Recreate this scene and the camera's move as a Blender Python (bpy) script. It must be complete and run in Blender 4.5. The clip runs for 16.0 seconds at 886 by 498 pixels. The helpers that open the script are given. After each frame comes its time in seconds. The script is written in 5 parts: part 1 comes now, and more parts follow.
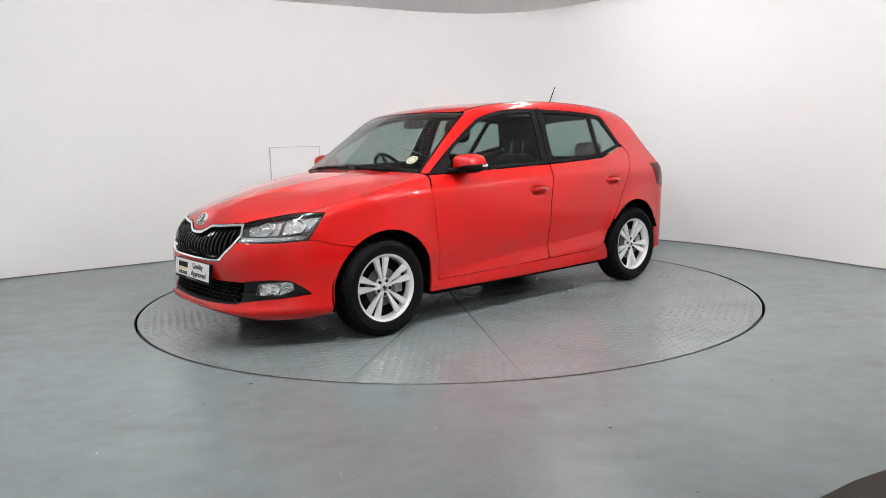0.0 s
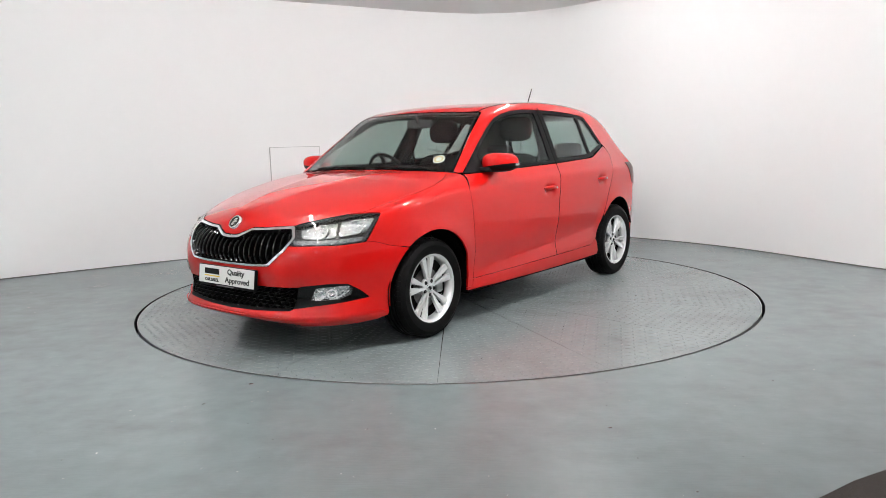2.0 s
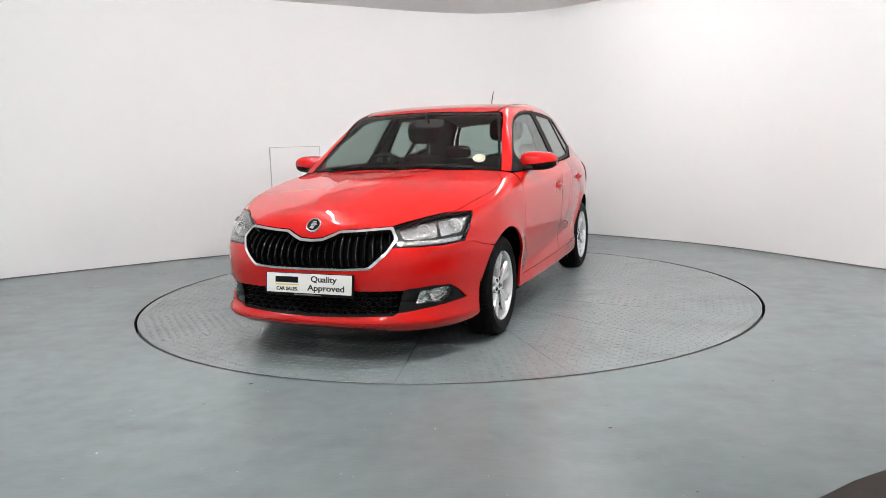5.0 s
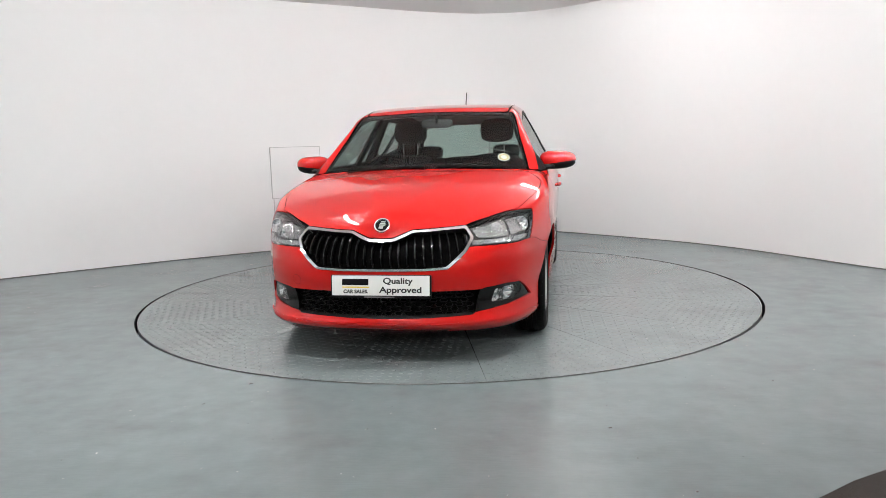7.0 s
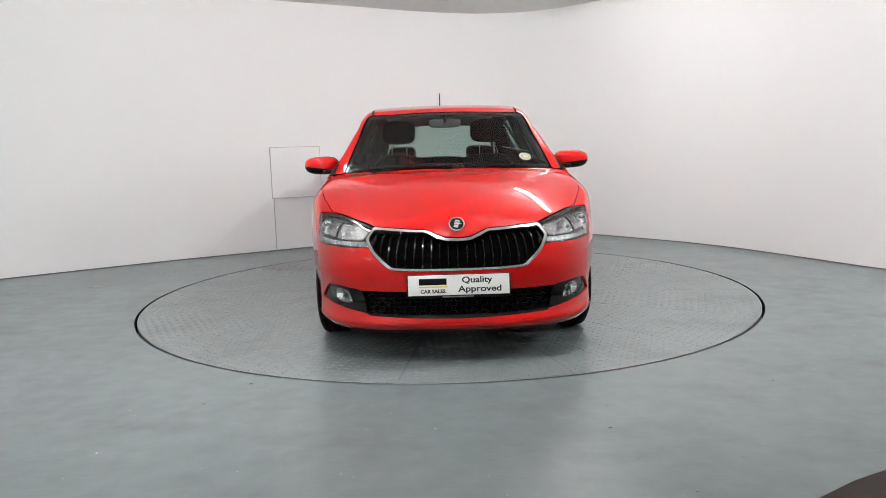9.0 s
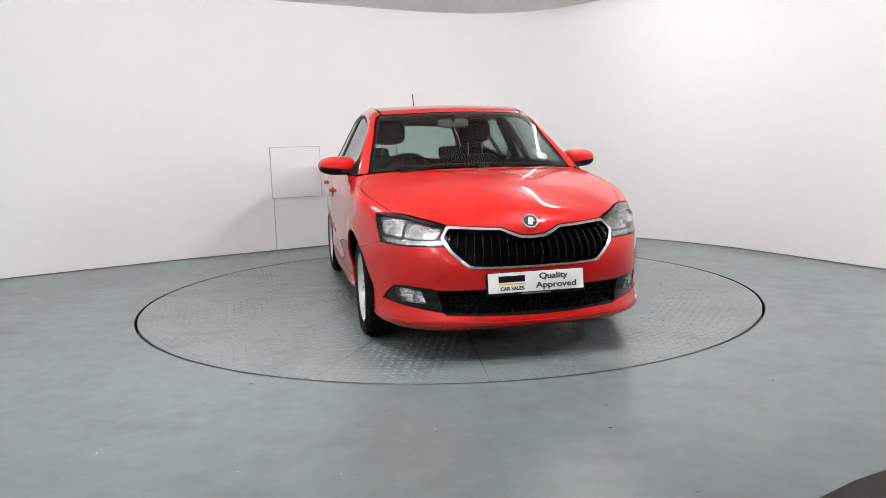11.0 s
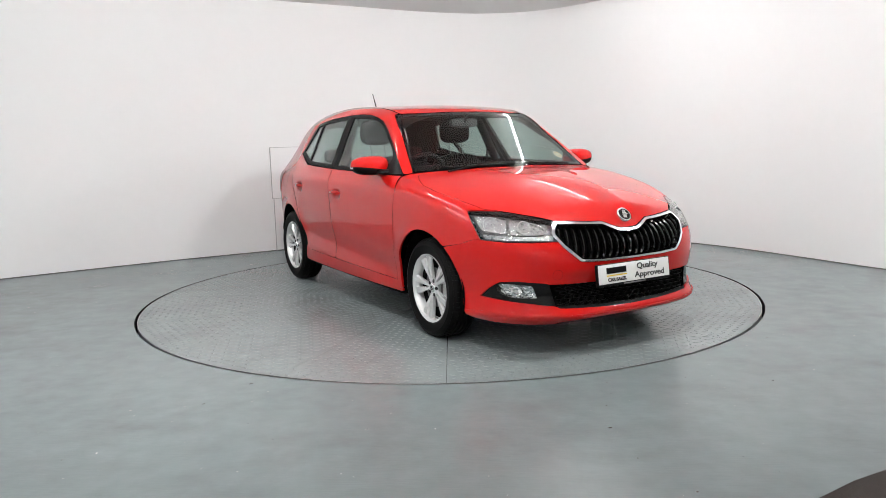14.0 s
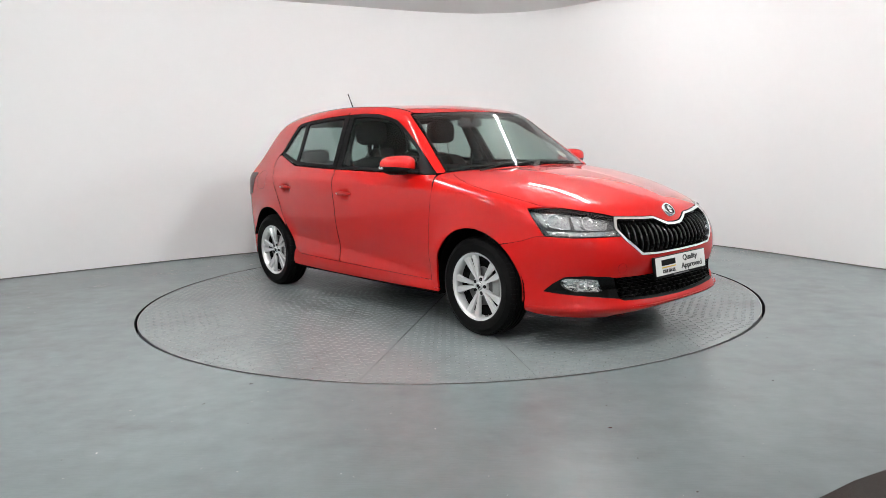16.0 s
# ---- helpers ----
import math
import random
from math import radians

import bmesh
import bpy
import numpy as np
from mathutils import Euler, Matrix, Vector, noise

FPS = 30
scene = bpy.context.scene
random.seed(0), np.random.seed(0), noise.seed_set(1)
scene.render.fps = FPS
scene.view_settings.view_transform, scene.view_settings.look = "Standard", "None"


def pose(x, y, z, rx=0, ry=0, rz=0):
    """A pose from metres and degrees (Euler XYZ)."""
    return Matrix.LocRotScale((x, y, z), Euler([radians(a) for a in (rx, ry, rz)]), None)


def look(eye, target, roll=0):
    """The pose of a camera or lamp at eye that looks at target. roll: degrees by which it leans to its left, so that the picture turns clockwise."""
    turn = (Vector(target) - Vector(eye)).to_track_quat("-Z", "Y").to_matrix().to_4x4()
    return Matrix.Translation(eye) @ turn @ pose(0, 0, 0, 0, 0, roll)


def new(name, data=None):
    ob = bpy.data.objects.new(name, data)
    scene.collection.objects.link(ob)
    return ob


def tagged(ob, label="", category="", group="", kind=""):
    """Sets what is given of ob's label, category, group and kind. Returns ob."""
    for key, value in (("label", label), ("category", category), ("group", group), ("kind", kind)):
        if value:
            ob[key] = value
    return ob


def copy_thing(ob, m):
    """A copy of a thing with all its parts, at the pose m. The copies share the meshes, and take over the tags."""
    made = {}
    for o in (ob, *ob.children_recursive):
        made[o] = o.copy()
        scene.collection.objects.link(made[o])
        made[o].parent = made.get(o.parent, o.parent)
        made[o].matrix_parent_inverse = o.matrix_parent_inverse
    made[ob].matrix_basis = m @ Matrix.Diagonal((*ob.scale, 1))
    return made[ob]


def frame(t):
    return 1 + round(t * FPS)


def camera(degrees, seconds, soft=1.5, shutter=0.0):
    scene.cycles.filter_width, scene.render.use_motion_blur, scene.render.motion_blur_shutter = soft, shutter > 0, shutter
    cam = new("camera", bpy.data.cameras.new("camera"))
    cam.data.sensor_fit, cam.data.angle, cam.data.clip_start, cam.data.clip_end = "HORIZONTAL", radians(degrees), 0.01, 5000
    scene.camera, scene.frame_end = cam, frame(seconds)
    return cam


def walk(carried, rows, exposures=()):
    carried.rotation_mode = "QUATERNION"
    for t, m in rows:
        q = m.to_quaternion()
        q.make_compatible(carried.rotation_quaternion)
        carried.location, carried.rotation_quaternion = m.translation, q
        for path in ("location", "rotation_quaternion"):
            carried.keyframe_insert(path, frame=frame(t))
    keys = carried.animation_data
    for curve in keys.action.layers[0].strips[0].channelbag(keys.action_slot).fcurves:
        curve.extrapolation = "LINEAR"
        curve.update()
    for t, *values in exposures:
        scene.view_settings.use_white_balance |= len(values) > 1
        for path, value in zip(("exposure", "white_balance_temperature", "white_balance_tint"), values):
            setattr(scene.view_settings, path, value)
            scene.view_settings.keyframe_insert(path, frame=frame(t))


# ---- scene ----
# The camera stands still before a turntable whose centre is the world's origin.
cam = camera(61.69, 16.0, soft=0.65)
EYE = (0.0, -5.751, 1.156)
AIM = (-0.00558, -4.76109, 1.01407)
BASE = 0.17                         # stops
walk(cam, [(0.0, look(EYE, AIM, -1.56)), (16.0, look(EYE, AIM, -1.56))],
     [(t, BASE + e) for t, e in ((0.0, -0.05), (1.5, 0.0), (3.5, 0.03), (7.0, 0.0), (8.0, -0.08), (9.0, -0.13), (10.2, -0.06), (11.5, 0.02), (12.5, 0.03), (16.0, 0.0))])

START, RATE = -139.94, 5.72          # heading of the car at 0 s, degrees a second
CEILING = 2.73

# ---- light: fluorescent battens under the ceiling, a dim world beyond ----
world = bpy.data.worlds.new("world")
scene.world = world
world.use_nodes = True
world.node_tree.nodes["Background"].inputs[0].default_value = (0.9, 0.95, 1.0, 1)
world.node_tree.nodes["Background"].inputs[1].default_value = 0.05


# ---- materials ----
def material(name, colour, rough=0.5, metal=0.0, coat=0.0, vary=0.0, scale=8.0, bump=0.0, bump_scale=60.0,
             rough_vary=0.0, emit=0.0, spec=0.5, chips=False):
    """A Principled surface; vary mixes two scales of noise into the colour, bump adds fine relief."""
    m = bpy.data.materials.new(name)
    m.use_nodes = True
    nt = m.node_tree
    b = nt.nodes["Principled BSDF"]
    b.inputs["Base Color"].default_value = (*colour, 1)
    b.inputs["Roughness"].default_value = rough
    b.inputs["Metallic"].default_value = metal
    b.inputs["Specular IOR Level"].default_value = spec
    b.inputs["Coat Weight"].default_value = coat
    b.inputs["Coat Roughness"].default_value = 0.02
    if emit:
        b.inputs["Emission Color"].default_value = (*colour, 1)
        b.inputs["Emission Strength"].default_value = emit
    if vary or bump or rough_vary:
        tc = nt.nodes.new("ShaderNodeTexCoord")
        n1 = nt.nodes.new("ShaderNodeTexNoise")
        n1.inputs["Scale"].default_value = scale
        n1.inputs["Detail"].default_value = 5
        nt.links.new(tc.outputs["Object"], n1.inputs["Vector"])
        if vary:
            n2 = nt.nodes.new("ShaderNodeTexNoise")
            n2.inputs["Scale"].default_value = scale * 9
            n2.inputs["Detail"].default_value = 3
            nt.links.new(tc.outputs["Object"], n2.inputs["Vector"])
            add = nt.nodes.new("ShaderNodeMath")
            add.operation = "ADD"
            nt.links.new(n1.outputs["Fac"], add.inputs[0])
            nt.links.new(n2.outputs["Fac"], add.inputs[1])
            ramp = nt.nodes.new("ShaderNodeMapRange")
            ramp.inputs["From Min"].default_value, ramp.inputs["From Max"].default_value = 0.4, 1.6
            ramp.inputs["To Min"].default_value, ramp.inputs["To Max"].default_value = 1 - vary, 1 + vary
            nt.links.new(add.outputs[0], ramp.inputs["Value"])
            mul = nt.nodes.new("ShaderNodeVectorMath")
            mul.operation = "SCALE"
            mul.inputs[0].default_value = colour
            nt.links.new(ramp.outputs[0], mul.inputs["Scale"])
            nt.links.new(mul.outputs[0], b.inputs["Base Color"])
            if chips:
                worn(nt, tc, mul.outputs[0], b.inputs["Base Color"])
        if rough_vary:
            rr = nt.nodes.new("ShaderNodeMapRange")
            rr.inputs["From Min"].default_value, rr.inputs["From Max"].default_value = 0.3, 0.7
            rr.inputs["To Min"].default_value, rr.inputs["To Max"].default_value = rough - rough_vary, rough + rough_vary
            nt.links.new(n1.outputs["Fac"], rr.inputs["Value"])
            nt.links.new(rr.outputs[0], b.inputs["Roughness"])
        if bump:
            n3 = nt.nodes.new("ShaderNodeTexNoise")
            n3.inputs["Scale"].default_value = bump_scale
            n3.inputs["Detail"].default_value = 4
            nt.links.new(tc.outputs["Object"], n3.inputs["Vector"])
            bp = nt.nodes.new("ShaderNodeBump")
            bp.inputs["Strength"].default_value = bump
            bp.inputs["Distance"].default_value = 0.01
            if chips:
                st = nt.nodes.new("ShaderNodeMapping")
                st.inputs["Scale"].default_value = (1.0, 9.0, 1.0)
                st.inputs["Rotation"].default_value = (0, 0, 0.35)
                nt.links.new(tc.outputs["Object"], st.inputs["Vector"])
                nt.links.new(st.outputs[0], n3.inputs["Vector"])
            nt.links.new(n3.outputs["Fac"], bp.inputs["Height"])
            nt.links.new(bp.outputs[0], b.inputs["Normal"])
    return m


def worn(nt, tc, paint, socket):
    """Sparse dark specks and pale chips, and faint drag marks, over a paint colour."""
    for size, cut, rare, tone in ((4.5, 0.034, 0.50, (0.02, 0.02, 0.02)), (3.7, 0.022, 0.62, (0.55, 0.55, 0.53)), (13.0, 0.05, 0.72, (0.05, 0.05, 0.05)), (21.0, 0.06, 0.85, (0.40, 0.42, 0.42))):
        warp = nt.nodes.new("ShaderNodeTexNoise")
        warp.inputs["Scale"].default_value = 40
        add = nt.nodes.new("ShaderNodeMixRGB")
        add.blend_type = "ADD"
        add.inputs[0].default_value = 0.03
        nt.links.new(tc.outputs["Object"], warp.inputs["Vector"])
        nt.links.new(tc.outputs["Object"], add.inputs[1])
        nt.links.new(warp.outputs["Color"], add.inputs[2])
        vor = nt.nodes.new("ShaderNodeTexVoronoi")
        vor.inputs["Scale"].default_value = size
        nt.links.new(add.outputs[0], vor.inputs["Vector"])
        near = nt.nodes.new("ShaderNodeMath")
        near.operation = "LESS_THAN"
        near.inputs[1].default_value = cut
        nt.links.new(vor.outputs["Distance"], near.inputs[0])
        sep = nt.nodes.new("ShaderNodeSeparateColor")
        nt.links.new(vor.outputs["Color"], sep.inputs[0])
        few = nt.nodes.new("ShaderNodeMath")
        few.operation = "GREATER_THAN"
        few.inputs[1].default_value = rare
        nt.links.new(sep.outputs[0], few.inputs[0])
        both = nt.nodes.new("ShaderNodeMath")
        both.operation = "MULTIPLY"
        nt.links.new(near.outputs[0], both.inputs[0])
        nt.links.new(few.outputs[0], both.inputs[1])
        mix = nt.nodes.new("ShaderNodeMixRGB")
        mix.inputs[2].default_value = (*tone, 1)
        nt.links.new(both.outputs[0], mix.inputs[0])
        nt.links.new(paint, mix.inputs[1])
        paint = mix.outputs[0]
    # broad, dragged grime
    st = nt.nodes.new("ShaderNodeMapping")
    st.inputs["Scale"].default_value = (1.0, 1.5, 1.0)
    st.inputs["Rotation"].default_value = (0, 0, -0.2)
    nt.links.new(tc.outputs["Object"], st.inputs["Vector"])
    grime = nt.nodes.new("ShaderNodeTexNoise")
    grime.inputs["Scale"].default_value = 1.5
    grime.inputs["Detail"].default_value = 8
    grime.inputs["Roughness"].default_value = 0.68
    nt.links.new(st.outputs[0], grime.inputs["Vector"])
    rng = nt.nodes.new("ShaderNodeMapRange")
    rng.inputs["From Min"].default_value, rng.inputs["From Max"].default_value = 0.50, 0.74
    rng.inputs["To Min"].default_value, rng.inputs["To Max"].default_value = 0.0, 0.30
    nt.links.new(grime.outputs["Fac"], rng.inputs["Value"])
    mix = nt.nodes.new("ShaderNodeMixRGB")
    mix.inputs[2].default_value = (0.085, 0.092, 0.090, 1)
    nt.links.new(rng.outputs[0], mix.inputs[0])
    nt.links.new(paint, mix.inputs[1])
    nt.links.new(mix.outputs[0], socket)


def glass(name, tint, rough=0.0, clear=0.9):
    """Thin glazing: mostly see-through, with a mirror gloss by Fresnel."""
    m = bpy.data.materials.new(name)
    m.use_nodes = True
    nt = m.node_tree
    nt.nodes.remove(nt.nodes["Principled BSDF"])
    out = nt.nodes["Material Output"]
    tr = nt.nodes.new("ShaderNodeBsdfTransparent")
    tr.inputs["Color"].default_value = (*[c * clear for c in tint], 1)
    gl = nt.nodes.new("ShaderNodeBsdfGlossy")
    gl.inputs["Roughness"].default_value = rough
    lw = nt.nodes.new("ShaderNodeLayerWeight")
    lw.inputs["Blend"].default_value = 0.5
    pw = nt.nodes.new("ShaderNodeMath")
    pw.operation = "POWER"
    pw.inputs[1].default_value = 5.0
    fr = nt.nodes.new("ShaderNodeMath")
    fr.operation = "MULTIPLY_ADD"
    fr.inputs[1].default_value, fr.inputs[2].default_value = 0.94, 0.03
    nt.links.new(lw.outputs["Facing"], pw.inputs[0])
    nt.links.new(pw.outputs[0], fr.inputs[0])
    mix = nt.nodes.new("ShaderNodeMixShader")
    nt.links.new(fr.outputs[0], mix.inputs[0])
    nt.links.new(tr.outputs[0], mix.inputs[1])
    nt.links.new(gl.outputs[0], mix.inputs[2])
    nt.links.new(mix.outputs[0], out.inputs["Surface"])
    return m


WALL = material("white wall paint", (0.868, 0.87, 0.870), 0.7, vary=0.012, scale=1.3, bump=0.05, bump_scale=25)
CEIL = material("ceiling paint", (0.80, 0.79, 0.78), 0.8, vary=0.02, scale=2)
FLOOR = material("grey floor paint", (0.178, 0.219, 0.221), 0.27, vary=0.20, scale=0.9, bump=0.09, bump_scale=14, chips=True)
PLATE = material("painted tread plate", (0.200, 0.234, 0.234), 0.20, vary=0.10, scale=1.5, bump=0.04, bump_scale=30, chips=True)
MAT = material("brown matting", (0.028, 0.021, 0.017), 0.95, vary=0.35, scale=14, bump=0.6, bump_scale=220)
DARK = material("dark gap", (0.003, 0.003, 0.003), 0.9, spec=0.03)
STEEL = material("worn steel edge", (0.25, 0.26, 0.26), 0.4, 0.8, vary=0.2, scale=10)
RED = material("red car paint", (0.45, 0.0036, 0.0027), 0.5, coat=1.0, spec=0.05)
BLACK = material("black plastic trim", (0.006, 0.006, 0.0063), 0.5, spec=0.07, bump=0.05, bump_scale=400)
GLOSSBLACK = material("gloss black trim", (0.003, 0.003, 0.003), 0.12, spec=0.3)
RUBBER = material("tyre rubber", (0.004, 0.004, 0.004), 0.6, spec=0.07, vary=0.2, scale=30)
ALLOY = material("silver alloy", (0.76, 0.765, 0.77), 0.26, 0.6, coat=0.4)
CHROME = material("chrome", (0.93, 0.935, 0.94), 0.10, 1.0)
SATIN = material("satin silver", (0.7, 0.71, 0.72), 0.25, 0.8)
CABIN = material("dark cabin plastic", (0.006, 0.006, 0.0063), 0.7, spec=0.06, bump=0.05, bump_scale=300)
CLOTH = material("dark grey seat cloth", (0.009, 0.009, 0.0095), 0.9, spec=0.06, vary=0.25, scale=60, bump=0.2, bump_scale=500)
LINING = material("pale grey headliner", (0.35, 0.35, 0.34), 0.9)
TUBE = material("fluorescent tube", (1.0, 0.985, 0.985), 0.5, emit=94.0)
# output lowered by hand so the wall nearest this batten is not overlit
TUBEDIM = material("dimmed fluorescent tube", (1.0, 0.985, 0.985), 0.5, emit=48.0)
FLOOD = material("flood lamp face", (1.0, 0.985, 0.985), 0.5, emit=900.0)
WHITE = material("white enamel", (0.8, 0.8, 0.8), 0.4)
WINDOW = glass("tinted window glass", (0.78, 0.86, 0.84), clear=0.9)
SCREEN = glass("windscreen glass", (0.86, 0.92, 0.9), clear=0.93)
JOINT = material("mottled joint", (0.08, 0.08, 0.078), 0.9, vary=0.5, scale=6)
SEAMGREY = material("grey seam", (0.5, 0.5, 0.5), 0.8)
LENS = glass("clear lamp lens", (1, 1, 1), clear=0.98)


# ---- mesh helpers ----
def part(name, bm, mat, parent=None, label="", smooth=None):
    """Links a bmesh as one mesh object under a thing or a part."""
    me = bpy.data.meshes.new(name)
    bm.to_mesh(me)
    bm.free()
    ob = new(name, me)
    me.materials.append(mat)
    if smooth is not None:
        me.polygons.foreach_set("use_smooth", [True] * len(me.polygons))
        me.set_sharp_from_angle(angle=radians(smooth))
    if parent is not None:
        ob.parent = parent
    if label:
        ob["label"] = label
    return ob


def box(bm, lo, hi, m=None, bevel=0.0):
    """Adds a box, its edges rounded by bevel."""
    made = bmesh.ops.create_cube(bm, size=1.0)["verts"]
    c = [(a + b) / 2 for a, b in zip(lo, hi)]
    s = [b - a for a, b in zip(lo, hi)]
    for v in made:
        v.co = Vector((c[i] + v.co[i] * s[i] for i in range(3)))
    if bevel:
        edges = {e for v in made for e in v.link_edges}
        r = bmesh.ops.bevel(bm, geom=list(edges), offset=bevel, segments=2, affect="EDGES", profile=0.5)
        made = list({v for f in r["faces"] for v in f.verts} | {v for v in made if v.is_valid})
    if m is not None:
        bmesh.ops.transform(bm, matrix=m, verts=made)
    return made


def lathe(bm, profile, n=48, m=None):
    """Turns (radius, height) rows round the z axis."""
    rings = []
    for r, h in profile:
        rings.append([bm.verts.new((r * math.cos(2 * math.pi * i / n), r * math.sin(2 * math.pi * i / n), h)) for i in range(n)])
    for a, b in zip(rings, rings[1:]):
        for i in range(n):
            bm.faces.new((a[i], a[(i + 1) % n], b[(i + 1) % n], b[i]))
    if m is not None:
        bmesh.ops.transform(bm, matrix=m, verts=[v for r in rings for v in r])
    return rings


def prism(bm, ring, lift):
    """A closed solid from a ring of 3D points and the vector that lifts it."""
    a = [bm.verts.new(p) for p in ring]
    b = [bm.verts.new(Vector(p) + Vector(lift)) for p in ring]
    bm.faces.new(a[::-1]), bm.faces.new(b)
    n = len(a)
    for i in range(n):
        bm.faces.new((a[i], a[(i + 1) % n], b[(i + 1) % n], b[i]))
    return a + b


def sweep(bm, path, radius, n=8, closed=False):
    """A round rod along 3D points."""
    pts = [Vector(p) for p in path]
    rings = []
    for i, p in enumerate(pts):
        a, b = (pts[i - 1], pts[(i + 1) % len(pts)]) if closed else (pts[max(i - 1, 0)], pts[min(i + 1, len(pts) - 1)])
        d = (b - a).normalized()
        s = d.cross(Vector((0, 0, 1)) if abs(d.z) < 0.9 else Vector((1, 0, 0))).normalized()
        u = s.cross(d)
        r = radius[i] if isinstance(radius, (list, tuple)) else radius
        rings.append([bm.verts.new(p + r * (math.cos(2 * math.pi * k / n) * s + math.sin(2 * math.pi * k / n) * u)) for k in range(n)])
    pairs = list(zip(rings, rings[1:])) + ([(rings[-1], rings[0])] if closed else [])
    for a, b in pairs:
        for k in range(n):
            bm.faces.new((a[k], a[(k + 1) % n], b[(k + 1) % n], b[k]))
    if not closed:
        bm.faces.new(rings[0][::-1]), bm.faces.new(rings[-1])


def pchip(xs, ys):
    """A smooth curve through points that never overshoots."""
    xs, ys = np.array(xs, float), np.array(ys, float)
    h, d = np.diff(xs), np.diff(ys) / np.diff(xs)
    m = np.zeros(len(xs))
    m[0], m[-1] = d[0], d[-1]
    for i in range(1, len(xs) - 1):
        if d[i - 1] * d[i] > 0:
            w1, w2 = 2 * h[i] + h[i - 1], h[i] + 2 * h[i - 1]
            m[i] = (w1 + w2) / (w1 / d[i - 1] + w2 / d[i])

    def f(x):
        x = np.clip(np.asarray(x, float), xs[0], xs[-1])
        i = np.clip(np.searchsorted(xs, x) - 1, 0, len(xs) - 2)
        t = (x - xs[i]) / h[i]
        return ((1 + 2 * t) * (1 - t) ** 2 * ys[i] + t * (1 - t) ** 2 * h[i] * m[i]
                + t * t * (3 - 2 * t) * ys[i + 1] + t * t * (t - 1) * h[i] * m[i + 1])
    return f


# ---- the room ----
def wall_path():
    """The curved white wall in plan, from the far left round the back to the far right."""
    knots = [(-6.4, -0.45), (-5.2, 0.38), (-4.18, 1.06), (-2.92, 1.93), (-1.63, 2.69), (-0.92, 3.12), (-0.2, 3.55), (0.55, 3.80),
             (1.25, 3.66), (1.89, 3.08), (2.52, 2.41), (2.95, 1.82), (3.27, 1.20), (3.68, 0.37), (4.3, -0.65), (5.0, -2.1)]
    out = []
    for i in range(1, len(knots) - 2):
        p0, p1, p2, p3 = (Vector(k) for k in knots[i - 1:i + 3])
        for k in range(8):
            t = k / 8
            out.append(0.5 * (2 * p1 + (p2 - p0) * t + (2 * p0 - 5 * p1 + 4 * p2 - p3) * t * t + (3 * p1 - p0 - 3 * p2 + p3) * t ** 3))
    return [Vector(knots[0])] + out + [Vector(knots[-2]), Vector(knots[-1])]


